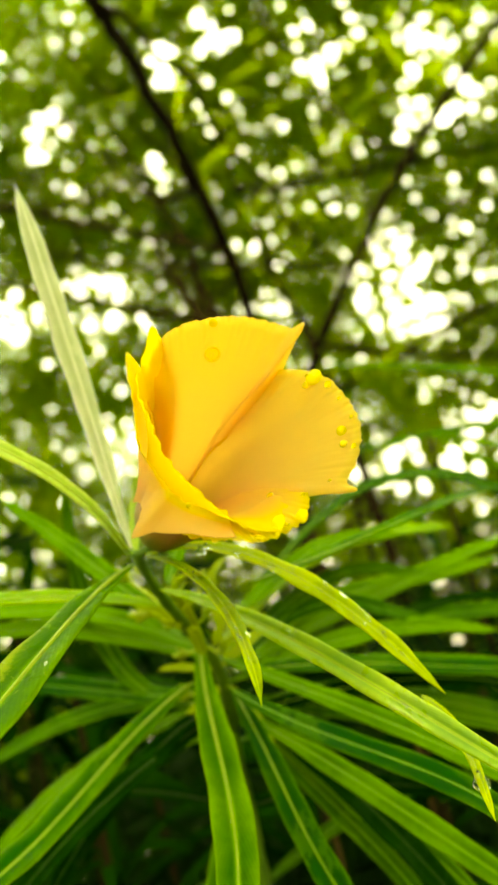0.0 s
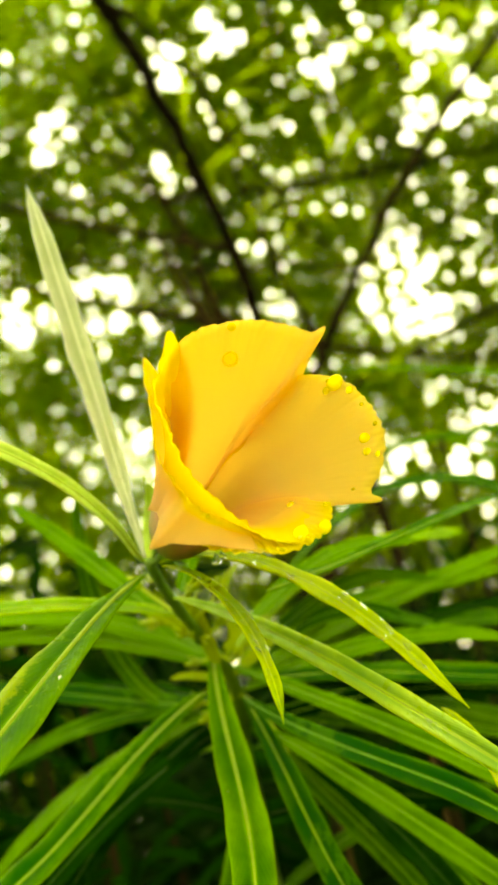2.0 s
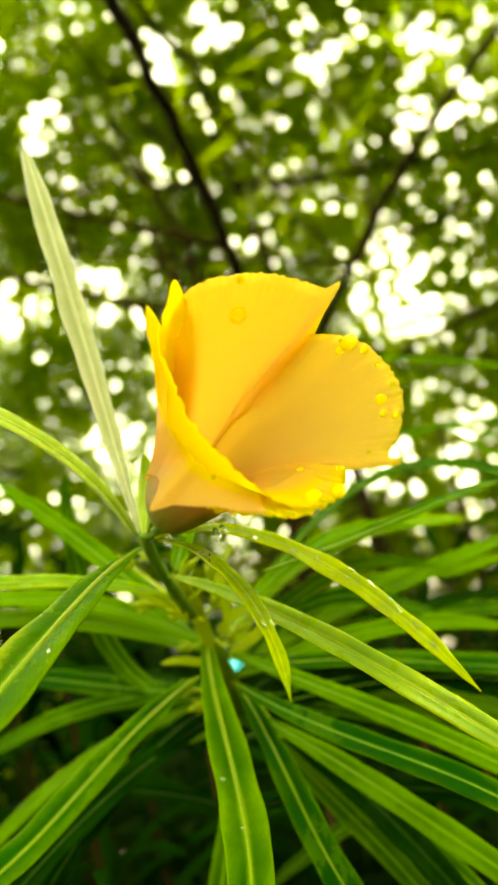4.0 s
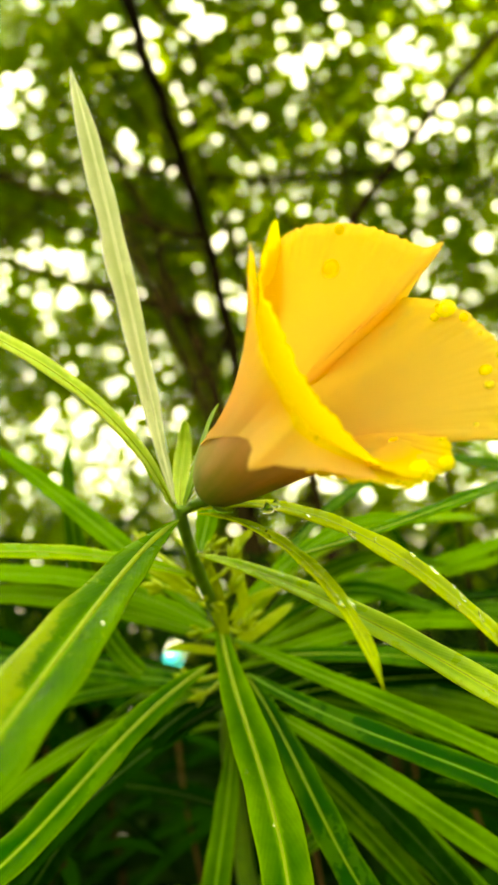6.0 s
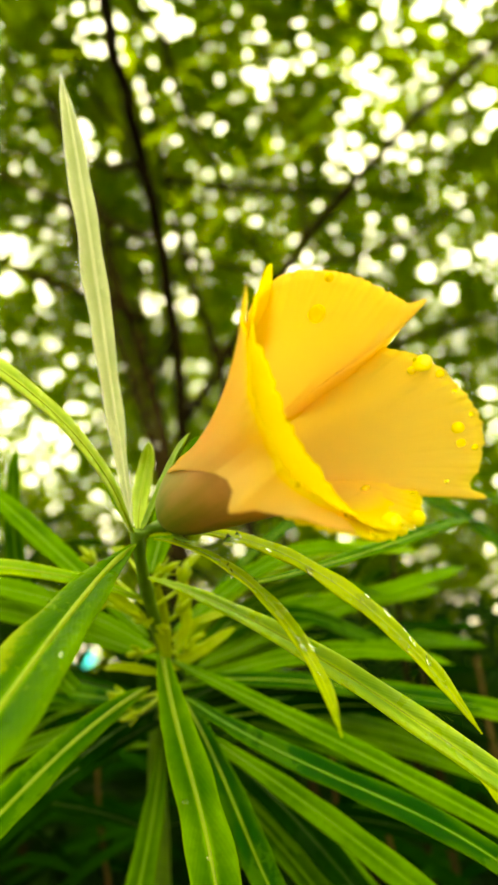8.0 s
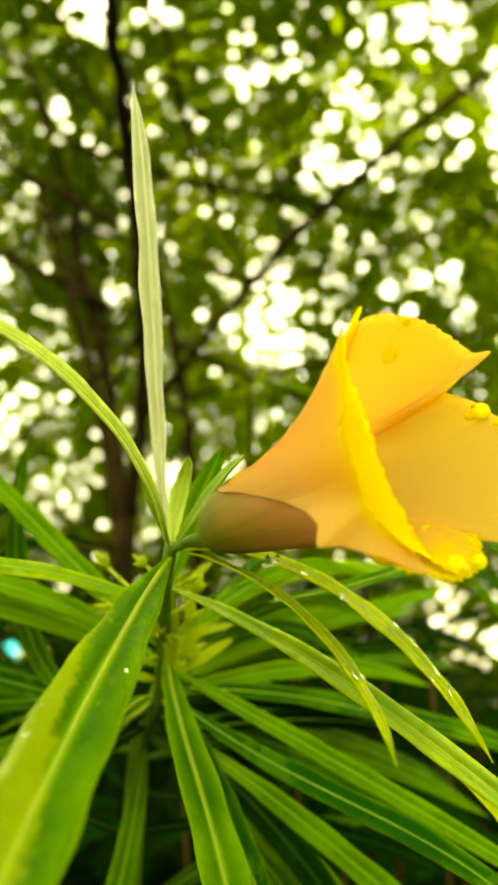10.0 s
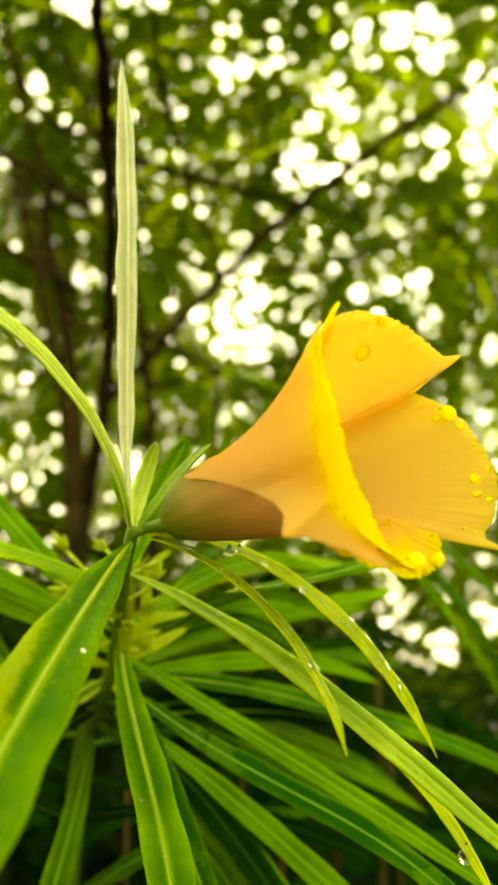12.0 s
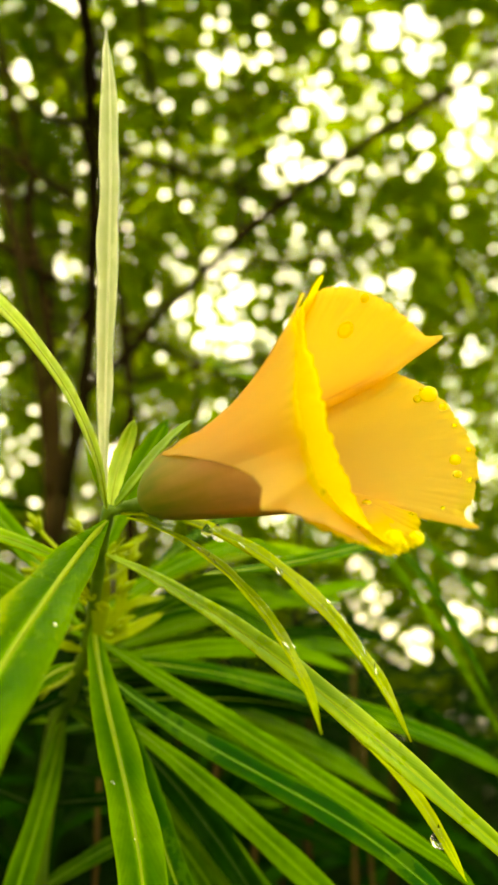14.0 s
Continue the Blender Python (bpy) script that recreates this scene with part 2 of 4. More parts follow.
SLAB = plain_grain("pale_slab", (0.48, 0.46, 0.41), (0.62, 0.60, 0.54), 1.5, 0.7, 0.3, 0.004)
TEAL = plain_grain("blue_plastic", (0.0, 0.42, 0.58), (0.0, 0.50, 0.66), 30, 0.35, 0.1, 0.001)
WHITE = plain_grain("white_plastic", (0.70, 0.70, 0.68), (0.80, 0.80, 0.78), 30, 0.35, 0.1, 0.001)

m, n, out = node_mat("water")
p = n.nodes.new("ShaderNodeBsdfPrincipled")
p.inputs["Base Color"].default_value = (1, 1, 1, 1)
p.inputs["Roughness"].default_value = 0.0
p.inputs["IOR"].default_value = 1.33
p.inputs["Transmission Weight"].default_value = 1.0
n.links.new(p.outputs[0], out.inputs["Surface"])
WATER = m

m, n, out = node_mat("water_film")
clear = n.nodes.new("ShaderNodeBsdfTransparent")
gloss = n.nodes.new("ShaderNodeBsdfGlossy")
gloss.inputs["Roughness"].default_value = 0.07
fres = n.nodes.new("ShaderNodeFresnel")
fres.inputs["IOR"].default_value = 1.45
mx = n.nodes.new("ShaderNodeMixShader")
bead = n.nodes.new("ShaderNodeBsdfTranslucent")
bead.inputs[0].default_value = (0.72, 0.85, 0.30, 1)
pearl = n.nodes.new("ShaderNodeMixShader")
pearl.inputs[0].default_value = 0.03
n.links.new(clear.outputs[0], pearl.inputs[1])
n.links.new(bead.outputs[0], pearl.inputs[2])
n.links.new(mathn(n, "MULTIPLY", fres.outputs[0], 0.42), mx.inputs[0])
n.links.new(pearl.outputs[0], mx.inputs[1])
n.links.new(gloss.outputs[0], mx.inputs[2])
n.links.new(mx.outputs[0], out.inputs["Surface"])
FILM = m


def petal_water(name, share, shine):
    """Rain on a petal: clear, mixed with a yellow body that stands in for gathered light."""
    m, n, out = node_mat(name)
    clear = n.nodes.new("ShaderNodeBsdfTransparent")
    clear.inputs[0].default_value = (1.0, 1.0, 0.9, 1)
    glow_in = n.nodes.new("ShaderNodeBsdfTranslucent")
    soft_in = n.nodes.new("ShaderNodeBsdfDiffuse")
    lit = n.nodes.new("ShaderNodeMixShader")
    for k, node in enumerate((soft_in, glow_in)):
        node.inputs[0].default_value = (1.0, 0.92, 0.02, 1)
        n.links.new(node.outputs[0], lit.inputs[1 + k])
    body_mix = n.nodes.new("ShaderNodeMixShader")
    body_mix.inputs[0].default_value = share
    n.links.new(clear.outputs[0], body_mix.inputs[1])
    n.links.new(lit.outputs[0], body_mix.inputs[2])
    gloss = n.nodes.new("ShaderNodeBsdfGlossy")
    gloss.inputs["Roughness"].default_value = 0.08
    fres = n.nodes.new("ShaderNodeFresnel")
    fres.inputs["IOR"].default_value = 1.33
    mx = n.nodes.new("ShaderNodeMixShader")
    n.links.new(mathn(n, "MULTIPLY", fres.outputs[0], shine), mx.inputs[0])
    n.links.new(body_mix.outputs[0], mx.inputs[1])
    n.links.new(gloss.outputs[0], mx.inputs[2])
    n.links.new(mx.outputs[0], out.inputs["Surface"])
    return m


PETAL_WATER = petal_water("water_on_petal_rim", 0.72, 0.45)
SOFT_WATER = petal_water("thin_water_on_petal_rim", 0.40, 0.22)
THIN_WATER = petal_water("water_on_petal", 0.24, 0.02)


# ---------------------------------------------------------------- mesh helpers
def mesh_object(name, verts, faces, material, parent=None, label="", uvs=None, smooth=True, origin=(0, 0, 0)):
    """One mesh object; verts in world metres, origin: the place of the parent it hangs under."""
    v = np.asarray(verts, float) - np.asarray(origin, float)
    me = bpy.data.meshes.new(name)
    me.from_pydata([tuple(q) for q in v], [], faces)
    me.materials.append(material)
    if uvs is not None:
        layer = me.uv_layers.new(name="UVMap")
        idx = np.empty(len(me.loops), dtype=np.int32)
        me.loops.foreach_get("vertex_index", idx)
        layer.data.foreach_set("uv", np.asarray(uvs, float)[idx].ravel())
    if smooth:
        me.polygons.foreach_set("use_smooth", np.ones(len(me.polygons), bool))
    me.update()
    ob = new(name, me)
    if parent is not None:
        ob.parent = parent
    if label:
        tagged(ob, label)
    return ob


def thing(name, at, label, category, group="", kind=""):
    ob = new(name)
    ob.empty_display_size = 0.02
    ob.location = at
    return tagged(ob, label, category, group, kind)


def bez(K, s):
    s = np.asarray(s)[:, None]
    K = np.asarray(K, float)
    return (1 - s) ** 3 * K[0] + 3 * (1 - s) ** 2 * s * K[1] + 3 * (1 - s) * s * s * K[2] + s ** 3 * K[3]


def unit(a):
    return a / (np.linalg.norm(a, axis=-1, keepdims=True) + 1e-12)


def lengthen(K, total, droop=0.0):
    """The same curve carried on, straight with a little droop, to a total length."""
    pts = bez(K, np.linspace(0, 1, 40))
    seg = np.linalg.norm(np.diff(pts, axis=0), axis=1)
    more = total - seg.sum()
    if more > 0.002:
        d = unit(pts[-1] - pts[-6])
        k = np.linspace(0, 1, 14)[1:, None]
        ext = pts[-1] + d * more * k + np.array([0, 0, -droop * more]) * k ** 2
        pts = np.vstack([pts, ext])
    a = np.r_[0, np.cumsum(np.linalg.norm(np.diff(pts, axis=0), axis=1))]
    s = np.linspace(0, a[-1], 36)
    return np.stack([np.interp(s, a, pts[:, i]) for i in range(3)], 1)


def tube_mesh(line, radii, sides=10):
    line = np.asarray(line, float)
    t = unit(np.gradient(line, axis=0))
    ref = np.array([0.31, 0.2, 0.93])
    a = unit(np.cross(t, ref))
    b = np.cross(t, a)
    n_ = len(line)
    ang = np.linspace(0, 2 * np.pi, sides, endpoint=False)
    v = line[:, None, :] + np.asarray(radii)[:, None, None] * (np.cos(ang)[None, :, None] * a[:, None] + np.sin(ang)[None, :, None] * b[:, None])
    faces = [(i * sides + j, i * sides + (j + 1) % sides, (i + 1) * sides + (j + 1) % sides, (i + 1) * sides + j) for i in range(n_ - 1) for j in range(sides)]
    faces.append(tuple(range(sides - 1, -1, -1)))
    faces.append(tuple(range((n_ - 1) * sides, n_ * sides)))
    return v.reshape(-1, 3), faces


def blade(line, width, face, fold=0.25, twist=0.0, wave=0.03, seed=0, cols=8, peak=0.5, thick=0.00035):
    """A long pointed leaf round a centre line. face: the way its upper side looks; fold: how far the halves rise
    beside the midrib; twist: degrees from base to tip. Returns a closed sheet, its texture places and the frame."""
    rnd = np.random.RandomState(seed)
    n_ = len(line)
    s = np.linspace(0, 1, n_)
    t = unit(np.gradient(line, axis=0))
    f = np.asarray(face, float)
    side = unit(np.cross(t, np.tile(f, (n_, 1))))
    up = np.cross(side, t)
    tw = np.radians(twist) * s
    side, up = np.cos(tw)[:, None] * side + np.sin(tw)[:, None] * up, -np.sin(tw)[:, None] * side + np.cos(tw)[:, None] * up
    q = s ** (0.62 * peak / 0.5) * (1 - s) ** 0.62
    w = width * (0.06 + 0.94 * q / q.max()) * np.clip((1 - s) * 16, 0.02, 1)
    w = w * (1 + wave * np.sin(s * 23 + rnd.rand() * 6) + wave * np.sin(s * 41 + rnd.rand() * 6))
    u = np.linspace(-1, 1, cols + 1)
    lift = fold * (np.abs(u) - 0.6 * np.abs(u) ** 3)
    v = line[:, None, :] + 0.5 * w[:, None, None] * (u[None, :, None] * side[:, None] + lift[None, :, None] * up[:, None])
    ripple = 0.02 * width * np.sin(s * 31 + rnd.rand() * 6)[:, None] * np.abs(u)[None, :]
    v = v + ripple[:, :, None] * up[:, None]
    top = (v + 0.5 * thick * up[:, None]).reshape(-1, 3)
    low = (v - 0.5 * thick * up[:, None]).reshape(-1, 3)
    uv = np.stack(np.meshgrid((u + 1) / 2, s), -1).reshape(-1, 2)
    m_ = cols + 1
    k = n_ * m_
    faces = []
    for i in range(n_ - 1):
        for j in range(cols):
            a, b, c, d = i * m_ + j, i * m_ + j + 1, (i + 1) * m_ + j + 1, (i + 1) * m_ + j
            faces += [(a, b, c, d), (k + d, k + c, k + b, k + a)]
        for j in (0, cols):
            a, d = i * m_ + j, (i + 1) * m_ + j
            faces.append((a, d, k + d, k + a) if j == 0 else (d, a, k + a, k + d))
    return np.vstack([top, low]), faces, np.vstack([uv, uv]), side, up, w


def add_leaf(parent, origin, line, width, face, material=None, label="", rib=0.0005, rib_material=None, **kw):
    v, fcs, uv, side, up, w = blade(line, width, face, **kw)
    leaf = mesh_object("leaf", v, fcs, material or LEAF, parent, label, uv, origin=origin)
    n_ = len(line)
    s = np.linspace(0, 1, n_)
    r = rib * (1 - 0.8 * s) * np.clip(w / (0.3 * width), 0.35, 1)
    lv, lf = tube_mesh(line[: n_ - 2] + up[: n_ - 2] * 0.0001, r[: n_ - 2], 6)
    mesh_object("midrib", lv, lf, rib_material or MIDRIB, leaf, "yellow-green midrib", origin=origin)
    return leaf


# ---------------------------------------------------------------- ground
def ground_sheet():
    xs = np.r_[-400, -120, -40, -15, np.linspace(-6, 6, 49), 15, 40, 120, 400]
    ys = np.r_[-400, -120, -40, -15, np.linspace(-6, 6, 49), 15, 40, 120, 400]
    v = []
    for y in ys:
        for x in xs:
            near = max(0.0, 1 - (abs(x) + abs(y)) / 14)
            v.append((x, y, 0.06 * near * noise.noise(Vector((x * 1.3, y * 1.3, 0)))))
    w = len(xs)
    f = [(j * w + i, j * w + i + 1, (j + 1) * w + i + 1, (j + 1) * w + i) for j in range(len(ys) - 1) for i in range(w - 1)]
    return tagged(mesh_object("ground", v, f, SOIL), "soil under the shrubs, coloured dark for deep shade", "ground", kind="structure")


ground_sheet()


# Added pale slab: its brightness gives the white gaps below the horizon.
def added_slab():
    bm = bmesh.new()
    bmesh.ops.create_cube(bm, size=1.0, matrix=Matrix.LocRotScale((0, 30.1, 0.09), None, (90, 53.8, 0.10)))
    me = bpy.data.meshes.new("pavement")
    bm.to_mesh(me)
    bm.free()
    me.materials.append(SLAB)
    return tagged(new("pavement", me), "added pale slab behind the trees for bright low gaps", "pavement", kind="structure")


added_slab()

# ---------------------------------------------------------------- the flowering shrub
shrub = thing("flowering_shrub", (0.0, 0.14, 0.0), "yellow oleander shrub with wet narrow leaves and one bloom", "shrub")
ORG = (0.0, 0.14, 0.0)

stem_line = np.vstack([bez([(-0.0002, 0.0036, 1.2520), (0.0001, 0.0440, 1.2207), (0.0131, 0.0900, 1.2091), (-0.0005, 0.1187, 1.1720)], np.linspace(0, 1, 26)),
                       bez([(-0.0005, 0.1187, 1.1720), (-0.010, 0.140, 1.10), (-0.02, 0.16, 0.6), (0.0, 0.14, 0.0)], np.linspace(0, 1, 30))[1:]])
sr = np.interp(np.linspace(0, 1, len(stem_line)), [0, 0.1, 0.45, 1], [0.0015, 0.0017, 0.0029, 0.009])
knob = np.arange(len(stem_line))
sr = sr * (1.08 + 0.14 * np.sin(knob * 2.1) * np.sin(knob * 0.7 + 1))
v, f = tube_mesh(stem_line, sr, 12)
mesh_object("stem", v, f, STEM, shrub, "green stem, woody below", origin=ORG)

TO_CAM = (-0.1, -0.95, 0.25)


def named_leaf(K, length, width, face, material=None, label="", droop=0.0, **kw):
    return add_leaf(shrub, ORG, lengthen(K, length, droop), width, face, material, label, **kw)


named_leaf([(-0.0012, 0.0052, 1.2520), (-0.0032, 0.0046, 1.2961), (-0.0030, -0.0124, 1.3344), (-0.0068, -0.0106, 1.3760)], 0.122, 0.0092, (0.70, -0.68, 0.20),
           PALE_LEAF, "upright pale leaf showing its underside", fold=-0.18, seed=1, wave=0.055, peak=0.7, rib_material=PALE_LEAF)
named_leaf([(-0.0016, 0.0008, 1.2515), (-0.0054, -0.0087, 1.2686), (-0.0153, -0.0199, 1.2813), (-0.0290, -0.0310, 1.2907)], 0.105, 0.0060, (0.3, -0.75, 0.55),
           LIT_LEAF, "arching leaf, its sheen put into a light green", droop=0.5, fold=0.5, seed=2)
named_leaf([(-0.0010, 0.0010, 1.2480), (-0.0118, -0.0278, 1.2414), (-0.0266, -0.0475, 1.2216), (-0.0357, -0.0757, 1.2109)], 0.118, 0.0150, (0.25, -0.45, 0.85),
           WORN_LEAF, "broad glossy green leaf with a yellowed scar and yellow midrib", droop=0.35, fold=0.35, seed=3, peak=0.82, rib=0.0010)
named_leaf([(0.0040, 0.0010, 1.2490), (0.0200, -0.0200, 1.2440), (0.0317, -0.0407, 1.2268), (0.0306, -0.0555, 1.2079)], 0.072, 0.0039, (0.40, -0.78, 0.3),
           WET_LEAF, "small wet curved leaf hanging down", fold=0.5, seed=4, peak=0.78, wave=0.08, rib=0.0003)
named_leaf([(0.0030, 0.0040, 1.2500), (0.0341, -0.0080, 1.2520), (0.0577, -0.0255, 1.2219), (0.0746, -0.0183, 1.1922)], 0.098, 0.0062, (0.1, -0.6, 0.8),
           WET_LEAF, "arching wet leaf with drops along it", fold=0.35, seed=5, peak=0.70, wave=0.09, rib=0.0004)
named_leaf([(0.0010, 0.0202, 1.2396), (0.0339, -0.0013, 1.2244), (0.0572, -0.0222, 1.1991), (0.0844, -0.0375, 1.1734)], 0.132, 0.0066, (-0.15, -0.6, 0.78),
           DAMP_LEAF, "long damp green leaf reaching forward", droop=0.2, fold=0.75, twist=-18, seed=6, peak=0.62)
named_leaf([(0.0048, 0.0606, 1.2172), (0.0022, 0.0357, 1.1983), (0.0113, 0.0156, 1.1763), (0.0085, -0.0089, 1.1586)], 0.125, 0.0122, (0.1, -0.75, 0.65),
           LEAF, "broad green leaf hanging down with a yellow midrib", droop=0.3, fold=0.5, seed=7, peak=0.62, rib=0.0010)
named_leaf([(-0.0010, 0.0560, 1.2040), (-0.0304, 0.0528, 1.1939), (-0.0492, 0.0406, 1.1748), (-0.0646, 0.0162, 1.1700)], 0.118, 0.0115, (0.1, -0.7, 0.7),
           LEAF, "green leaf hanging outward", droop=0.3, fold=0.4, seed=8, rib=0.0010)
named_leaf([(0.0100, 0.0720, 1.1960), (0.0203, 0.0546, 1.1752), (0.0222, 0.0432, 1.1548), (0.0309, 0.0345, 1.1348)], 0.115, 0.0098, (0.0, -0.8, 0.6),
           MID_LEAF, "green leaf hanging straight down", droop=0.3, fold=0.3, seed=9)
named_leaf([(0.0070, 0.0750, 1.2090), (0.0560, 0.0650, 1.1776), (0.0900, 0.0400, 1.1560), (0.1000, 0.0080, 1.1500)], 0.150, 0.0078, (-0.2, -0.6, 0.75),
           MID_LEAF, "long green leaf of the lower whorl", droop=0.2, fold=0.3, seed=10, rib_material=SOFT_RIB)
named_leaf([(0.0100, 0.0620, 1.1980), (0.0406, 0.0384, 1.1732), (0.0715, 0.0267, 1.1650), (0.0848, 0.0010, 1.1523)], 0.135, 0.0086, (-0.1, -0.65, 0.75),
           MID_LEAF, "green leaf of the lower whorl", droop=0.2, fold=0.3, seed=11, rib_material=SOFT_RIB)
named_leaf([(0.0150, 0.0702, 1.1833), (0.0477, 0.0480, 1.1605), (0.0755, 0.0260, 1.1324), (0.0950, 0.0200, 1.1150)], 0.130, 0.0088, (-0.1, -0.65, 0.75),
           MID_LEAF, "green leaf of the lower whorl", droop=0.3, fold=0.3, seed=12, rib_material=SOFT_RIB)
named_leaf([(0.0000, 0.0315, 1.2330), (-0.0249, 0.0268, 1.2462), (-0.0428, 0.0154, 1.2492), (-0.0560, -0.0039, 1.2507)], 0.120, 0.0070, (0.1, -0.70, 0.7),
           YOUNG_LEAF, "narrow leaf held level", droop=0.2, fold=0.3, seed=13)
named_leaf([(0.0022, 0.1175, 1.1733), (-0.0029, 0.1021, 1.1512), (-0.0120, 0.0876, 1.1349), (-0.0198, 0.0745, 1.1136)], 0.120, 0.0100, (0.0, -0.85, 0.5),
           MID_LEAF, "green leaf hanging in the shade", droop=0.3, fold=0.25, seed=14, rib_material=SOFT_RIB)
named_leaf([(0.0300, 0.0201, 1.2330), (0.0775, 0.0186, 1.2362), (0.1144, 0.0517, 1.2461), (0.1427, 0.0933, 1.2431)], 0.150, 0.0078, (0.0, -0.4, 0.9),
           LEAF, "arching leaf behind the bloom", droop=0.3, fold=0.25, seed=15)
named_leaf([(0.0095, 0.0824, 1.2127), (0.0461, 0.1053, 1.2415), (0.0901, 0.1138, 1.2419), (0.1244, 0.1174, 1.2341)], 0.125, 0.0110, (0.0, -0.4, 0.9),
           YOUNG_LEAF, "arching leaf behind the bloom", fold=0.25, seed=16)
named_leaf([(0.0720, 0.0080, 1.1880), (0.0783, -0.0080, 1.1830), (0.0757, -0.0250, 1.1770), (0.0728, -0.0410, 1.1690)], 0.053, 0.0030, (-0.6, -0.5, 0.6),
           WET_LEAF, "thin wet leaf curling down with a drop", fold=0.5, seed=19, rib=0.0003)
named_leaf([(0.0116, 0.0772, 1.2009), (0.0708, 0.0771, 1.1926), (0.0714, 0.0821, 1.1850), (0.1438, 0.0892, 1.1651)], 0.150, 0.0094, (-0.1, -0.6, 0.8),
           MID_LEAF, "green leaf spreading level", fold=0.25, seed=20)
named_leaf([(0.0100, 0.0850, 1.2120), (0.0900, 0.1150, 1.2900), (0.1500, 0.1020, 1.2750), (0.1850, 0.0800, 1.1680)], 0.215, 0.0068, (-0.2, -0.6, 0.75),
           MID_LEAF, "long leaf drooping behind the bloom", droop=0.4, fold=0.25, seed=22)
named_leaf([(0.0600, 0.0950, 1.1920), (0.1302, 0.0900, 1.1691), (0.1548, 0.0798, 1.1599), (0.1807, 0.0699, 1.1451)], 0.150, 0.0100, (-0.1, -0.6, 0.8),
           LEAF, "broad green leaf spreading low behind the others", fold=0.3, seed=23, rib_material=SOFT_RIB)
def clears_sight(line, gap=0.009):
    """Whether a leaf stays off the camera's line of sight to the bucket."""
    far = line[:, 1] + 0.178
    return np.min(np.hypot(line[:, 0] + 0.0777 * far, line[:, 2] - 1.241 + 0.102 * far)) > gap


# leaves spreading behind the stem, away from the bloom
for k, (K, L, w) in enumerate((([(0.0005, 0.0500, 1.2200), (-0.0264, 0.0760, 1.2500), (-0.0428, 0.0800, 1.2693), (-0.0574, 0.0800, 1.2856)], 0.110, 0.0088),
                               ([(0.0030, 0.1000, 1.1900), (-0.0440, 0.1020, 1.1850), (-0.0520, 0.0950, 1.2450), (-0.0400, 0.0850, 1.2950)], 0.125, 0.0080),
                               ([(0.0030, 0.0700, 1.2130), (-0.0279, 0.0780, 1.2377), (-0.0500, 0.0800, 1.2440), (-0.0769, 0.0800, 1.2496)], 0.120, 0.0090),
                               ([(0.0060, 0.0820, 1.2080), (-0.0150, 0.0800, 1.2180), (-0.0406, 0.0800, 1.2360), (-0.0800, 0.0850, 1.2420)], 0.125, 0.0092),
                               ([(0.0060, 0.0950, 1.1920), (-0.0200, 0.0980, 1.1930), (-0.0500, 0.1000, 1.2080), (-0.0900, 0.1050, 1.2200)], 0.130, 0.0095),
                               ([(0.0040, 0.1050, 1.1900), (-0.0250, 0.1100, 1.1950), (-0.0600, 0.1150, 1.2020), (-0.1000, 0.1200, 1.1900)], 0.130, 0.0090))):
    named_leaf(K, L, w, (0.1, -0.72, 0.65), MID_LEAF, "soft green leaf spreading behind the stem", fold=0.25, seed=60 + k, rib_material=SOFT_RIB)
named_leaf([(0.0030, 0.0300, 1.2400), (0.0068, 0.0400, 1.2505), (0.0142, 0.0400, 1.2640), (0.0216, 0.0400, 1.2781)], 0.050, 0.0092, (-0.2, -0.9, 0.3),
           LEAF, "short green leaf standing behind the flower stalk", fold=0.2, seed=24, rib_material=SOFT_RIB)
# leaves that rise from the stem and arch over behind the bloom, one in the shade colour
for k, (K, L, w, mat) in enumerate((([(0.0092, 0.0850, 1.2051), (0.0318, 0.0930, 1.2399), (0.0796, 0.0955, 1.2443), (0.1167, 0.1000, 1.2329)], 0.124, 0.0092, YOUNG_LEAF),
                                    ([(0.0102, 0.0900, 1.2022), (0.0334, 0.0959, 1.2199), (0.0649, 0.1036, 1.2344), (0.0935, 0.1100, 1.2200)], 0.105, 0.0088, LEAF),
                                    ([(0.0094, 0.0800, 1.2178), (0.0325, 0.0830, 1.2289), (0.0578, 0.0855, 1.2477), (0.0849, 0.0900, 1.2377)], 0.095, 0.0080, LEAF),
                                    ([(0.0111, 0.0900, 1.2010), (0.0297, 0.0901, 1.2163), (0.0572, 0.0987, 1.2224), (0.0780, 0.1000, 1.2076)], 0.100, 0.0084, MID_LEAF),
                                    ([(0.0124, 0.0950, 1.2001), (0.0546, 0.1245, 1.2086), (0.1096, 0.1220, 1.2172), (0.1572, 0.1400, 1.2209)], 0.158, 0.0100, MID_LEAF),
                                    ([(0.0133, 0.1000, 1.1981), (0.0508, 0.1247, 1.2295), (0.1035, 0.1419, 1.2081), (0.1490, 0.1600, 1.2109)], 0.160, 0.0110, LEAF),
                                    ([(0.0120, 0.0980, 1.1960), (0.0620, 0.1250, 1.2020), (0.1180, 0.1380, 1.1960), (0.1680, 0.1500, 1.1800)], 0.165, 0.0110, MID_LEAF),
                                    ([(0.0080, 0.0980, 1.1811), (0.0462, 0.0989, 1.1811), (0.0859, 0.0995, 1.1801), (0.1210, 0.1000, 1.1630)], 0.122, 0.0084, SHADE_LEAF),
                                    ([(0.0067, 0.0900, 1.1963), (0.0441, 0.0936, 1.2005), (0.0838, 0.0970, 1.2036), (0.1192, 0.1000, 1.1869)], 0.122, 0.0090, MID_LEAF))):
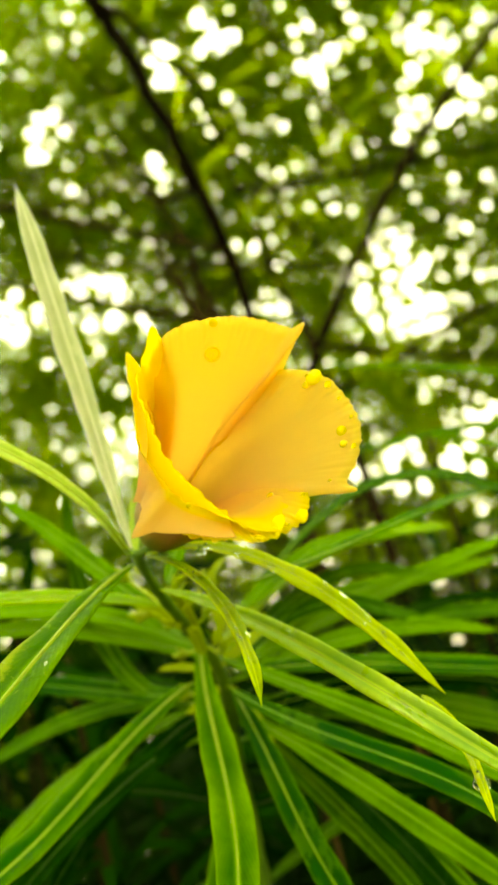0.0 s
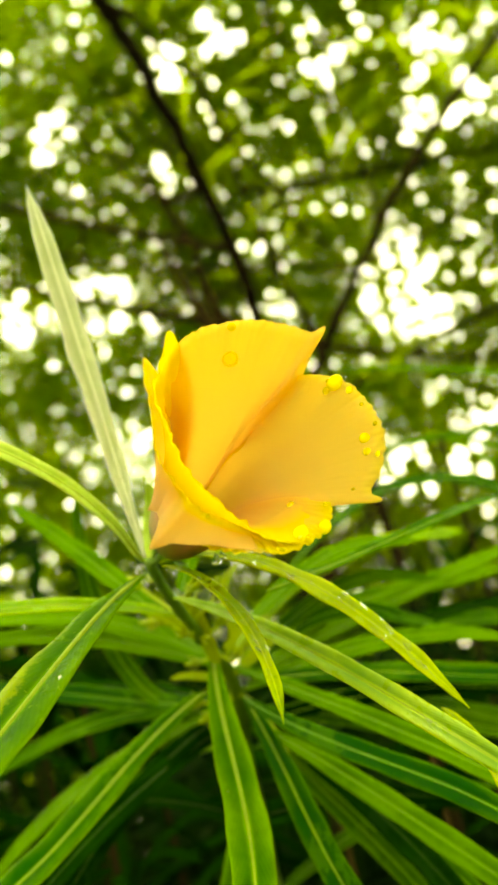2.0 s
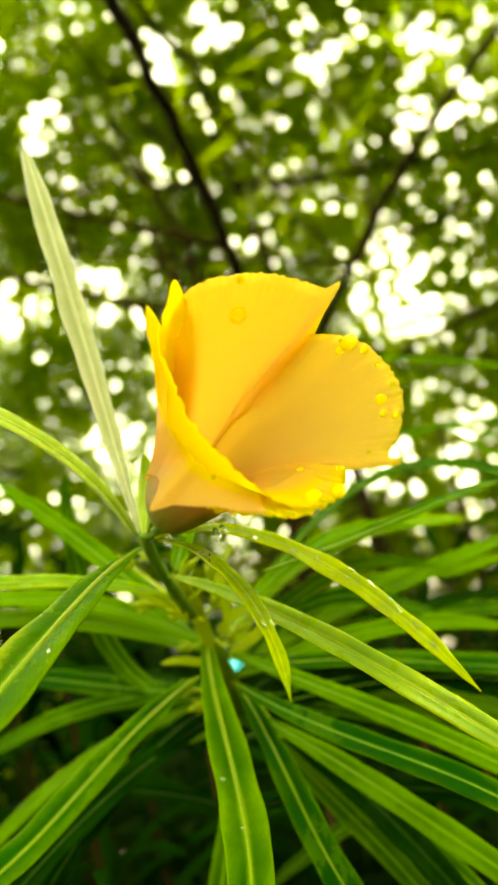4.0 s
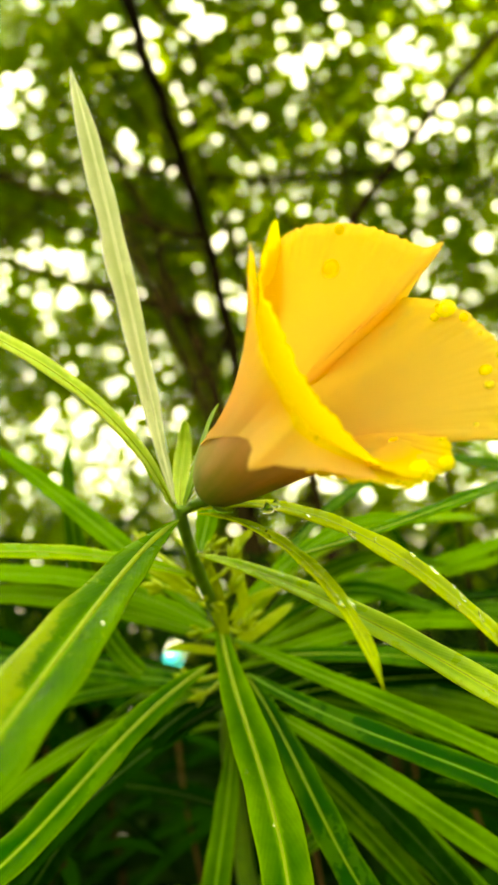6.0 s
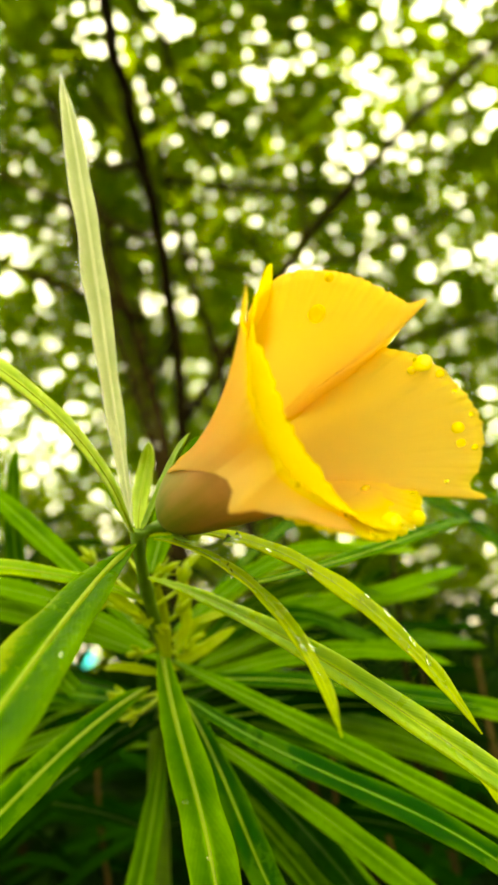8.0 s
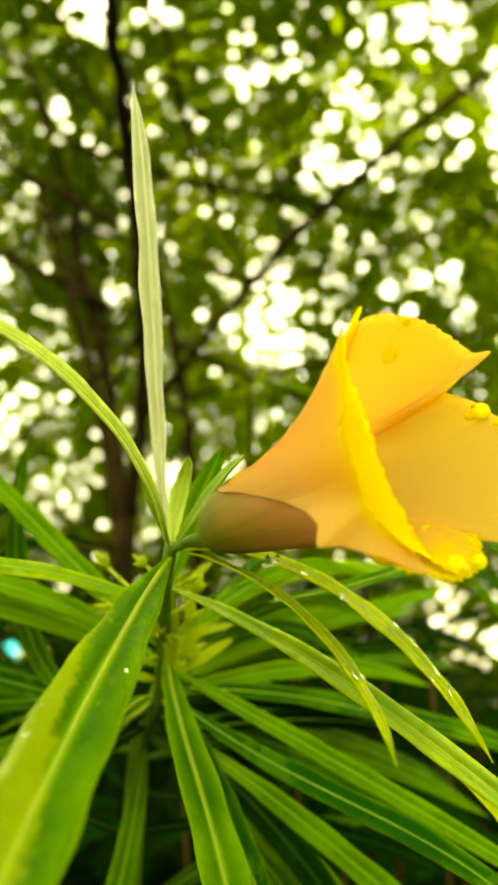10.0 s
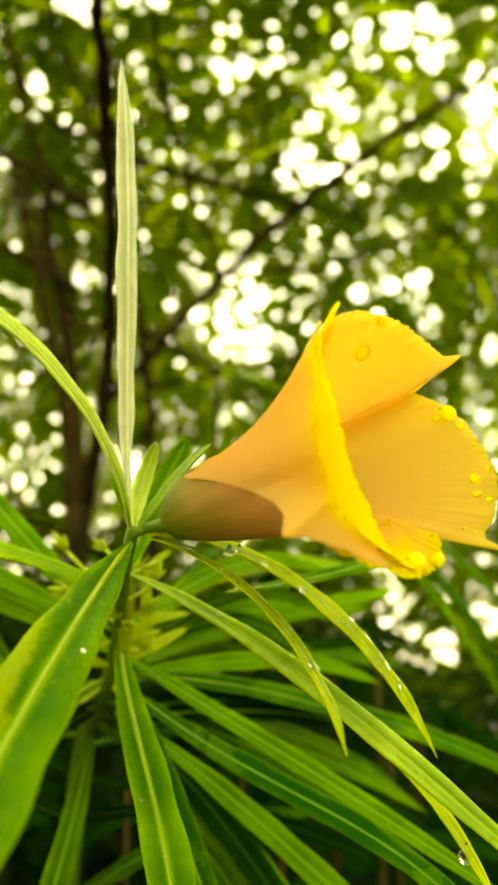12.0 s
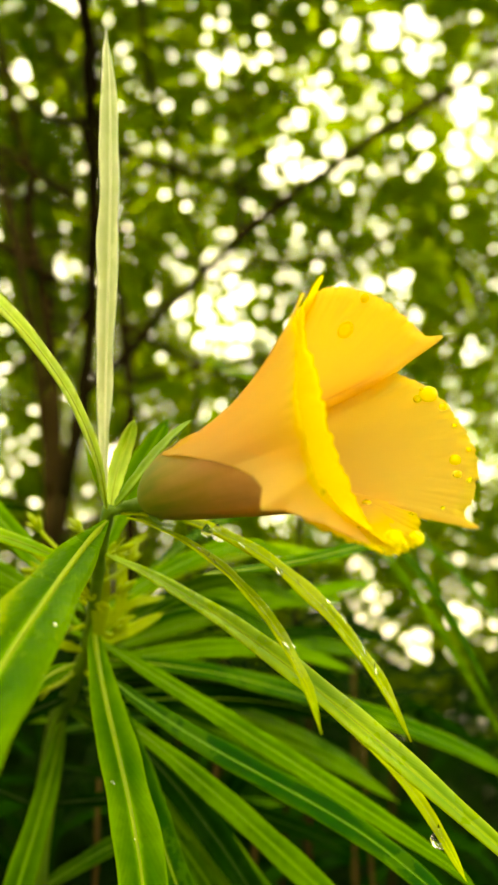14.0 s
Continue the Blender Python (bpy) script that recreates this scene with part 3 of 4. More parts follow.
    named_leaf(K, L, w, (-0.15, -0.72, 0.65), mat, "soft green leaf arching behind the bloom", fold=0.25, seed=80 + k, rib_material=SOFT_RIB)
# narrow leaves of the lower whorl that hang outward
for k, (K, L, w) in enumerate((([(0.0090, 0.0990, 1.1830), (0.0250, 0.0920, 1.1540), (0.0460, 0.0837, 1.1292), (0.0562, 0.0700, 1.1118)], 0.110, 0.0086),
                               ([(0.0090, 0.1000, 1.1840), (0.0330, 0.0930, 1.1540), (0.0545, 0.0800, 1.1285), (0.0710, 0.0760, 1.1037)], 0.120, 0.0082),
                               ([(0.0070, 0.1010, 1.1868), (0.0467, 0.1000, 1.1758), (0.0777, 0.1000, 1.1589), (0.1059, 0.1000, 1.1386)], 0.125, 0.0084))):
    named_leaf(K, L, w, (-0.1, -0.72, 0.65), MID_LEAF, "green leaf of the lower whorl hanging outward", droop=0.2, fold=0.3, seed=40 + k, rib_material=SOFT_RIB)
# short yellow-green leaves on the stem
for k, (K, L, w) in enumerate((([(0.0057, 0.0570, 1.2103), (0.0047, 0.0483, 1.2198), (0.0052, 0.0437, 1.2359), (0.0010, 0.0300, 1.2392)], 0.041, 0.0056),
                               ([(0.0081, 0.0620, 1.2141), (0.0208, 0.0604, 1.2213), (0.0065, 0.0594, 1.2367), (0.0199, 0.0580, 1.2438)], 0.038, 0.0040),
                               ([(0.0075, 0.0650, 1.2159), (0.0110, 0.0640, 1.2185), (0.0165, 0.0620, 1.2220), (0.0226, 0.0600, 1.2227)], 0.024, 0.0030),
                               ([(-0.0010, 0.0500, 1.2262), (-0.0060, 0.0490, 1.2320), (-0.0110, 0.0470, 1.2380), (-0.0176, 0.0450, 1.2405)], 0.024, 0.0046),
                               ([(0.0060, 0.0900, 1.1950), (0.0110, 0.0860, 1.1930), (0.0140, 0.0830, 1.1850), (0.0180, 0.0800, 1.1760)], 0.032, 0.0040),
                               ([(0.0050, 0.0800, 1.2040), (-0.0020, 0.0760, 1.2060), (-0.0080, 0.0740, 1.2100), (-0.0140, 0.0720, 1.2100)], 0.024, 0.0032),
                               ([(0.0055, 0.0800, 1.2040), (0.0100, 0.0790, 1.2065), (0.0160, 0.0780, 1.2085), (0.0230, 0.0770, 1.2120)], 0.030, 0.0044))):
    named_leaf(K, L, w, TO_CAM, YOUNG_BUD, "short yellow-green leaf on the stem", fold=0.35, seed=90 + k, rib=0.0004, rib_material=YOUNG_BUD)
# two small young leaves beside the flower stalk
named_leaf([(0.0003, 0.0040, 1.2518), (0.0017, 0.0092, 1.2640), (0.0060, 0.0091, 1.2706), (0.0055, 0.0025, 1.2751)], 0.027, 0.0048, TO_CAM, LIT_LEAF, "small young leaf", fold=0.5, seed=17, rib=0.0003)
named_leaf([(-0.0008, 0.0030, 1.2512), (-0.0030, -0.0010, 1.2560), (-0.0060, -0.0020, 1.2620), (-0.0080, -0.0030, 1.2680)], 0.018, 0.0016, TO_CAM, YOUNG_LEAF, "small young leaf", fold=0.5, seed=18, rib=0.0002)

# the whorls lower down the stem, two leaves in three in the shade colour
rs = np.random.RandomState(5)
for k in range(11):
    i = int(rs.randint(20, 31))
    b = stem_line[i] + rs.normal(0, 0.002, 3)
    az = rs.uniform(-0.35, 1.2) * np.pi if k % 3 else rs.uniform(-0.22, 0.35) * np.pi
    el = rs.uniform(-0.75, 0.35)
    d = np.array([np.cos(az) * np.cos(el), np.sin(az) * np.cos(el), np.sin(el)])
    L = rs.uniform(0.10, 0.15)
    K = [b, b + d * L * 0.33 + (0, 0, 0.006), b + d * L * 0.66 + (0, 0, 0.002), b + d * L + (0, 0, -0.022)]
    if not clears_sight(lengthen(K, L)):
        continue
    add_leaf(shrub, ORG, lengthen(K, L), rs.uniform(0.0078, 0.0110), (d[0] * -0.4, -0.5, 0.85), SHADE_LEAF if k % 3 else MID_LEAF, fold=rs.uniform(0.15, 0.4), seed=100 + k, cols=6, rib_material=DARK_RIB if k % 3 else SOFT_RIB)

# fuller whorl behind the bloom: long leaves to both sides, every third in the shade colour
rs = np.random.RandomState(17)
for k in range(14):
    i = int(rs.randint(16, 31))
    b = stem_line[i] + rs.normal(0, 0.002, 3)
    az = rs.uniform(-0.02, 0.36) * np.pi if k < 4 else rs.uniform(0.62, 1.0) * np.pi
    el = rs.uniform(-0.25, 0.40)
    d = np.array([np.cos(az) * np.cos(el), np.sin(az) * np.cos(el), np.sin(el)])
    L = rs.uniform(0.12, 0.17)
    K = [b, b + d * L * 0.33 + (0, 0, 0.008), b + d * L * 0.66 + (0, 0, 0.004), b + d * L + (0, 0, -0.030)]
    if not clears_sight(lengthen(K, L)):
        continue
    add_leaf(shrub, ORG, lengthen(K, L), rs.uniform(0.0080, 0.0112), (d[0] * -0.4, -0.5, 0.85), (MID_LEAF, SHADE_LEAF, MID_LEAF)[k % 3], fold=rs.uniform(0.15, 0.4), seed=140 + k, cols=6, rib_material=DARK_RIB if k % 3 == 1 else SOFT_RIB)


def bud(at, way, size):
    """A closed bud with pointed sepals."""
    way = unit(np.array(way, float))
    line = np.array(at) + way * np.linspace(0, 1, 12)[:, None] * size
    s = np.linspace(0, 1, 12)
    v_, f_ = tube_mesh(line, size * 0.15 * np.sin(np.pi * (0.06 + 0.92 * s)) ** 0.8, 10)
    ob = mesh_object("bud", v_, f_, YOUNG_BUD, shrub, "small yellow-green bud", origin=ORG)
    for k in range(4):
        a = k * np.pi / 2 + 0.4
        x = unit(np.cross(way, (0.3, 0.2, 0.9)))
        y = np.cross(way, x)
        o = np.cos(a) * x + np.sin(a) * y
        K = [line[0], line[0] + o * size * 0.22 + way * size * 0.1, line[0] + o * size * 0.30 + way * size * 0.35, line[0] + o * size * 0.42 + way * size * 0.62]
        bv, bf, buv, *_ = blade(bez(K, np.linspace(0, 1, 10)), size * 0.22, way, cols=4, seed=k)
        mesh_object("sepal", bv, bf, YOUNG_BUD, ob, uvs=buv, origin=ORG)


for at, way, size in (((0.004, 0.034, 1.236), (0.2, -0.5, 0.7), 0.014), ((0.010, 0.048, 1.226), (0.6, -0.4, 0.5), 0.013),
                      ((0.000, 0.040, 1.226), (-0.6, -0.3, 0.5), 0.010), ((-0.014, 0.050, 1.246), (-0.5, 0.0, 0.7), 0.012),
                      ((-0.012, 0.058, 1.232), (-0.7, -0.2, 0.2), 0.013), ((0.012, 0.060, 1.212), (0.5, -0.5, 0.6), 0.011),
                      ((-0.010, 0.095, 1.195), (-0.7, -0.4, 0.4), 0.014), ((-0.006, 0.090, 1.190), (-0.8, -0.3, -0.1), 0.012),
                      ((0.006, 0.028, 1.240), (0.7, -0.3, 0.3), 0.011), ((0.003, 0.046, 1.224), (0.5, -0.5, -0.2), 0.010), ((0.014, 0.072, 1.214), (0.8, -0.2, 0.3), 0.012),
                      ((-0.004, 0.030, 1.246), (-0.6, 0.2, 0.6), 0.009), ((0.012, 0.040, 1.236), (0.4, 0.0, 0.9), 0.012), ((-0.002, 0.064, 1.214), (-0.7, -0.5, 0.1), 0.011)):
    size *= 0.62
    bud(at, way, size)
    b = np.array(at)
    root = stem_line[np.argmin(np.linalg.norm(stem_line - b, axis=1))]
    v, f = tube_mesh(bez([root, root + (b - root) * 0.4, b - unit(np.array(way, float)) * 0.004, b], np.linspace(0, 1, 10)), np.full(10, 0.0007), 7)
    mesh_object("bud_stalk", v, f, YOUNG_BUD, shrub, origin=ORG)


# ---------------------------------------------------------------- the bloom
CAL = np.array([0.0095, -0.0035, 1.2535])
AX = unit(np.array([0.48629, -0.84984, 0.20322]))
E1 = unit(np.array([0, 0, 1.0]) - AX * AX[2])
E2 = np.cross(AX, E1)


def at_flower(h, r, deg):
    a = np.radians(deg)
    return CAL + AX * np.asarray(h)[..., None] + np.asarray(r)[..., None] * (np.cos(a)[..., None] * E1 + np.sin(a)[..., None] * E2)


def tube_radius(h, deg):
    base = np.interp(h, [0, 0.004, 0.010, 0.020, 0.035, 0.050, 0.060], [0.0046, 0.0069, 0.0088, 0.0110, 0.0141, 0.0172, 0.0190])
    off = (np.asarray(deg) - 30 + 180) % 360 - 180
    return base * (1 + 0.16 * np.cos(np.radians(off)) - 0.32 * np.exp(-((off / 40) ** 2)) * np.clip((np.asarray(h) - 0.013) / 0.012, 0, 1))


def smooth_table(rows, n_):
    """Rows of angle, height, radius: a smooth run through them."""
    k = np.asarray(rows, float)
    a = np.r_[0, np.cumsum(np.maximum(np.abs(np.diff(k[:, 0])), 3.0))]
    s = np.linspace(0, a[-1], n_)
    g = np.gradient(k, a, axis=0)
    i = np.clip(np.searchsorted(a, s, side="right") - 1, 0, len(a) - 2)
    d = (a[i + 1] - a[i])[:, None]
    u = ((s - a[i])[:, None]) / d
    return (2 * u**3 - 3 * u**2 + 1) * k[i] + (u**3 - 2 * u**2 + u) * d * g[i] + (-2 * u**3 + 3 * u**2) * k[i + 1] + (u**3 - u**2) * d * g[i + 1]


def petal(rim, foot, flare, lift, seed, lip=1.0, rough=0.4, label="", ripe=0.0, tuck=(0, 0), lush=0.0):
    """A petal between its foot line and its rim; foot: angle, height and, where it leaves the tube, radius; flare: how late it opens;
    tuck: degrees by which its two side edges draw in towards the throat."""
    nu, nv = 160, 30
    R = smooth_table(rim, nu)
    th, h1, r1 = R[:, 0], R[:, 1], R[:, 2]
    s = np.linspace(0, 1, nu)
    crinkle = 0.00014 * (np.sin(s * 57 + seed) + np.sin(s * 91 + seed * 2) * 0.7 + np.sin(s * 23 + seed) + rough * (np.sin(s * 141 + seed) + np.sin(s * 203 + 2 * seed)))
    fa = np.asarray(foot, float)
    order = np.argsort(fa[:, 0])
    h0 = np.interp(th, fa[order, 0], fa[order, 1])
    v = np.linspace(0, 1, nv)[None, :]
    h = h0[:, None] + (h1 - h0)[:, None] * v + crinkle[:, None] * v ** 16
    deep = np.clip((0.86 - v) / 0.36, 0, 1)
    deep = deep * deep * (3 - 2 * deep)
    draw = tuck[0] * np.clip(1 - s / 0.22, 0, 1) + tuck[1] * np.clip((s - 0.78) / 0.22, 0, 1)
    deg = th[:, None] + draw[:, None] * deep
    r0 = tube_radius(h0, th) + 0.0006 + lift
    if fa.shape[1] > 2:
        r0 = np.interp(th, fa[order, 0], fa[order, 2])
    prof = v ** (np.interp(th, *flare)[:, None] if isinstance(flare, tuple) else flare)
    r = r0[:, None] + (r1 - r0)[:, None] * prof
    meet = (np.clip(1 - s / 0.3, 0, 1) * (tuck[0] != 0) + np.clip((s - 0.7) / 0.3, 0, 1) * (tuck[1] != 0))[:, None] * deep
    shared = r0[:, None] + (0.0272 - r0[:, None]) * np.clip((h - h0[:, None]) / (0.0690 - h0[:, None]), 0, 1) ** 2.4
    r = r + (shared - r) * np.clip(1.6 * meet, 0, 1)
    r = r + 0.00025 * np.sin(s * 19 + seed)[:, None] * v ** 3
    puff = np.array([[noise.noise(Vector((x * 30 + seed * 7, y * 9, seed))) for y in v[0]] for x in s])
    r = r + 0.0007 * rough * puff * np.maximum(np.clip((v - 0.82) / 0.18, 0, 1) ** 1.5, np.clip((s[:, None] - 0.95) / 0.04, 0, 1))
    P = at_flower(h, r, deg)
    margin = np.clip((s[:, None] - 0.955) / 0.03, 0, 1) * np.clip(v / 0.2, 0, 1)
    gold = 1 + ripe + lush * np.clip(1 - s / 0.4, 0, 1)[:, None]
    side = np.stack(np.broadcast_arrays(s[:, None], np.maximum(gold - (1 - v) * lip, margin)), -1)
    verts = P.reshape(-1, 3)
    faces = [(i * nv + j, (i + 1) * nv + j, (i + 1) * nv + j + 1, i * nv + j + 1) for i in range(nu - 1) for j in range(nv - 1)]
    ob = mesh_object("petal", verts, faces, PETAL, flower, label, side.reshape(-1, 2), origin=ORG)
    sol = ob.modifiers.new("thickness", "SOLIDIFY")
    sol.thickness, sol.offset = 0.0002, 0.0
    return ob


hs = np.linspace(0, 1, 26)
tg = np.linspace(0, 360, 49)[:-1]
end = np.interp(tg, [0, 40, 62, 88, 104, 115, 150, 225, 250, 320, 360], [0.021, 0.021, 0.024, 0.039, 0.049, 0.052, 0.052, 0.049, 0.022, 0.021, 0.021])
H, D = hs[:, None] * end[None, :], np.repeat(tg[None, :], 26, 0)
v = at_flower(H, tube_radius(H, D), D).reshape(-1, 3)
f = [(i * 48 + j, i * 48 + (j + 1) % 48, (i + 1) * 48 + (j + 1) % 48, (i + 1) * 48 + j) for i in range(25) for j in range(48)]
flower = mesh_object("flower", v, f, TUBE, shrub, "yellow trumpet-shaped bloom with five overlapping petals",
                     np.stack([D / 360, H / 0.052], -1).reshape(-1, 2), origin=ORG)

low = [(-300, 0.006), (-70, 0.006), (-30, 0.010), (20, 0.017), (70, 0.019), (110, 0.006), (200, 0.006)]
petal([(50, 0.055, 0.0175), (30, 0.0605, 0.0262), (10, 0.0655, 0.0286), (-10, 0.0684, 0.0290), (-28, 0.0700, 0.0296), (-42, 0.0712, 0.0304),
       (-46, 0.0722, 0.0303), (-49, 0.0750, 0.0308), (-51, 0.0680, 0.0275), (-57, 0.058, 0.0232)], low, 2.4, -0.00155, 1, rough=0.8, ripe=-0.05, tuck=(0, 17))
petal([(-40, 0.050, 0.0176), (-43, 0.0570, 0.0210), (-47, 0.0612, 0.0236), (-53, 0.0636, 0.0250), (-70, 0.0690, 0.0268), (-90, 0.0730, 0.0268), (-107, 0.0747, 0.0264), (-130, 0.0735, 0.0266),
       (-141, 0.0722, 0.0268), (-146, 0.0738, 0.0280), (-148, 0.0655, 0.0228), (-156, 0.052, 0.0175)], low, 2.4, -0.0016, 2, rough=0.8, ripe=-0.03, tuck=(1.5, 0))
petal([(-132, 0.053, 0.0165), (-147, 0.0640, 0.0215), (-158, 0.0655, 0.0240), (-166, 0.0655, 0.0256), (-180, 0.0645, 0.0262), (-200, 0.0636, 0.0264),
       (-214, 0.0608, 0.0262), (-226, 0.0545, 0.0235)], low, 3.0, -0.0016, 3, 0.7, 1.4, ripe=0.02)
petal([(160, 0.0586, 0.0172), (130, 0.0600, 0.0194), (97, 0.0620, 0.0214), (72, 0.0633, 0.0224), (55, 0.0642, 0.0249),
       (47, 0.0648, 0.0270), (42, 0.0670, 0.0290), (37, 0.0630, 0.0270), (31, 0.057, 0.0240), (20, 0.050, 0.0212)],
      [(30, 0.013, 0.0106), (50, 0.014, 0.0110), (62, 0.0175, 0.0120), (76, 0.025, 0.0137), (88, 0.0315, 0.0154), (104, 0.0425, 0.0186), (112, 0.0490, 0.0222), (117, 0.0532, 0.0264),
       (121, 0.0545, 0.0316), (126, 0.0562, 0.0280), (140, 0.0602, 0.0258), (160, 0.0640, 0.0256)], ([45, 70, 95], [2.0, 1.6, 1.15]), 0.0006, 4, 0.7, 0.8, lush=0.28)
petal([(208, 0.0646, 0.0242), (185, 0.0640, 0.0249), (163, 0.0640, 0.0226), (130, 0.0648, 0.0186), (100, 0.0661, 0.0190), (72, 0.0660, 0.0206), (50, 0.0650, 0.0240),
       (34, 0.0638, 0.0264), (28, 0.0642, 0.0284), (23, 0.0668, 0.0304), (18, 0.0636, 0.0284), (12, 0.054, 0.0230)],
      [(10, 0.017), (50, 0.018), (90, 0.040), (112, 0.050), (175, 0.054), (210, 0.056)], ([45, 70, 95], [2.2, 1.8, 1.25]), -0.0002, 5, 0.2, 1.0, ripe=0.10)

# stalk and sepals of the bloom
v, f = tube_mesh(bez([(0.0003, 0.0036, 1.2505), (0.0030, 0.0080, 1.2520), (0.0075, 0.0050, 1.2520), tuple(CAL + AX * 0.001)], np.linspace(0, 1, 14)), np.linspace(0.0012, 0.0024, 14), 10)
mesh_object("flower_stalk", v, f, STEM, shrub, "short green flower stalk", origin=ORG)
K = [(0.0006, 0.0045, 1.2513), (0.0074, -0.0008, 1.2605), (0.0097, -0.0117, 1.2675), (0.0143, -0.0233, 1.2712)]
bv, bf, buv, *_ = blade(bez(K, np.linspace(0, 1, 20)), 0.0040, (-0.55, -0.7, 0.45), cols=6, fold=0.4, seed=3, peak=0.45)
mesh_object("sepal", bv, bf, SEPAL, flower, "long pointed green sepal", uvs=buv, origin=ORG)
for k, deg in enumerate((30, 175, 243, 316)):
    K = [at_flower(np.array(h), np.array(r), np.array(float(deg))) for h, r in ((-0.001, 0.002), (-0.0004, 0.0056), (0.003, 0.0072), (0.007, 0.0084))]
    bv, bf, buv, *_ = blade(bez(K, np.linspace(0, 1, 16)), 0.0024, K[3] - CAL - AX * 0.02, cols=6, fold=0.3, seed=k, peak=0.35)
    mesh_object("sepal", bv, bf, SEPAL, flower, "pointed green sepal", uvs=buv, origin=ORG)


# ---------------------------------------------------------------- water drops
def drop_mesh(material):
    bm = bmesh.new()
    bmesh.ops.create_uvsphere(bm, u_segments=16, v_segments=10, radius=1.0)
    for q in bm.verts:
        q.co.z *= 0.45 if q.co.z > 0 else 0.2
    for q in bm.faces:
        q.smooth = True
    me = bpy.data.meshes.new("water_drop")
    bm.to_mesh(me)
    bm.free()
    me.materials.append(material)
    return me


DROP, BEAD, SOFT, THIN, LENS = drop_mesh(FILM), drop_mesh(PETAL_WATER), drop_mesh(SOFT_WATER), drop_mesh(THIN_WATER), drop_mesh(WATER)


def drop(at, normal, size, where, long=1.0, shape=None):
    ob = new("water_drop", shape or (BEAD if "petal" in where else DROP))
    q = Vector(normal).normalized().to_track_quat("Z", "Y")
    ob.matrix_world = Matrix.LocRotScale(Vector(at), q, (size, size * long, size))
    return tagged(ob, "rain drop on a " + where, "water drop", "rain drops on the plant")


def settle_drops():
    """Drops on the petals and leaves, set on the faces themselves."""
    bpy.context.view_layer.update()
    rnd = random.Random(11)
    late = [o for o in flower.children if o.name.startswith("petal")][1:3]
    for ob in [o for o in flower.children if o.name.startswith("petal")]:
        me = ob.data
        pool = [p_ for p_ in me.polygons if me.uv_layers[0].data[p_.loop_start].uv.y > 0.88 and 0.17 < me.uv_layers[0].data[p_.loop_start].uv.x < 0.9]
        for _ in range(10 if ob in late else 2):
            p_ = rnd.choice(pool)
            nrm = p_.normal if (p_.normal.dot(Vector(AX)) > 0) else -p_.normal
            size = rnd.choice((0.0005, 0.0006, 0.0008, 0.0010))
            drop(ob.matrix_world @ p_.center + nrm * 0.0002, nrm, size, "yellow petal", shape=SOFT if ob in late else BEAD)
    for at, size in (((0.0620, 0.0221, -9.9), 0.0021), ((0.0678, 0.0261, -69.7), 0.0022), ((0.0645, 0.0216, -175.3), 0.0020), ((0.0655, 0.0245, -163), 0.0016),
                     ((0.0705, 0.0245, -108), 0.0013)):
        c = at_flower(*(np.array(q) for q in at))
        best = None
        for ob in [o for o in flower.children if o.name.startswith("petal")]:
            hit, loc, nrm, _ = ob.closest_point_on_mesh(ob.matrix_world.inverted() @ Vector(c))
            loc = ob.matrix_world @ loc
            d = (loc - Vector(c)).length
            if hit and (best is None or d < best[0]):
                best = (d, loc, nrm)
        nrm = best[2] if best[2].dot(Vector(AX)) > 0 else -best[2]
        drop(best[1] + nrm * 0.0003, nrm, size, "yellow petal", shape=THIN if at[0] < 0.0625 else BEAD)
    for k, ob in enumerate([o for o in shrub.children if o.name.startswith("leaf")][:7]):
        me = ob.data
        wet = k in (3, 4)
        pool = [p_ for p_ in me.polygons if (0.25 if wet else 0.1) < me.uv_layers[0].data[p_.loop_start].uv.y < 0.93]
        for _ in range((15 if k == 3 else 22) if wet else 5):
            p_ = rnd.choice(pool)
            nrm = p_.normal if p_.normal.z > 0 else -p_.normal
            drop(ob.matrix_world @ p_.center + nrm * 0.0002, nrm, rnd.uniform(0.0004, 0.0008) if wet else rnd.uniform(0.0003, 0.0008), "green leaf", rnd.uniform(1.2, 2.6) if wet else rnd.uniform(0.8, 1.8), LENS if wet and rnd.random() < 0.6 else None)


settle_drops()


def hanging_drop(at, size, where):
    """A pear-shaped drop that hangs from an edge; at: the point it hangs from."""
    k = np.linspace(0, 1, 14)
    line = np.array(at)[None] - np.array([0, 0, 1.0])[None] * (k * size * 2.6)[:, None]
    rad = size * np.clip(np.sin(np.pi * k ** 1.7) ** 0.8, 0.02, 1)
    v_, f_ = tube_mesh(line, rad, 14)
    return tagged(mesh_object("water_drop", v_, f_, WATER), "clear hanging rain drop below a " + where, "water drop", "rain drops on the plant")


hanging_drop((0.0745, -0.0290, 1.1765), 0.0022, "green leaf")
hanging_drop((0.0215, -0.0120, 1.2478), 0.0015, "flower tube")
hanging_drop((0.0235, -0.0140, 1.2478), 0.0010, "flower tube")


def edge_drops(leaf, count, seed):
    """Small drops gathered along the lower edge of a leaf."""
    rnd = random.Random(seed)
    bm = bmesh.new()
    bm.from_mesh(leaf.data)
    tip, top = min(q.co.z for q in bm.verts) + 0.006, max(q.co.z for q in bm.verts) - 0.006
    low = [e for e in bm.edges if e.is_boundary and tip < min(e.verts[0].co.z, e.verts[1].co.z) < top and e.link_faces[0].calc_center_median().z > 0.5 * (e.verts[0].co.z + e.verts[1].co.z)]
    spots = [leaf.matrix_world @ (0.5 * (e.verts[0].co + e.verts[1].co)) for e in rnd.sample(low, min(count, len(low)))]
    bm.free()
    for p_ in spots:
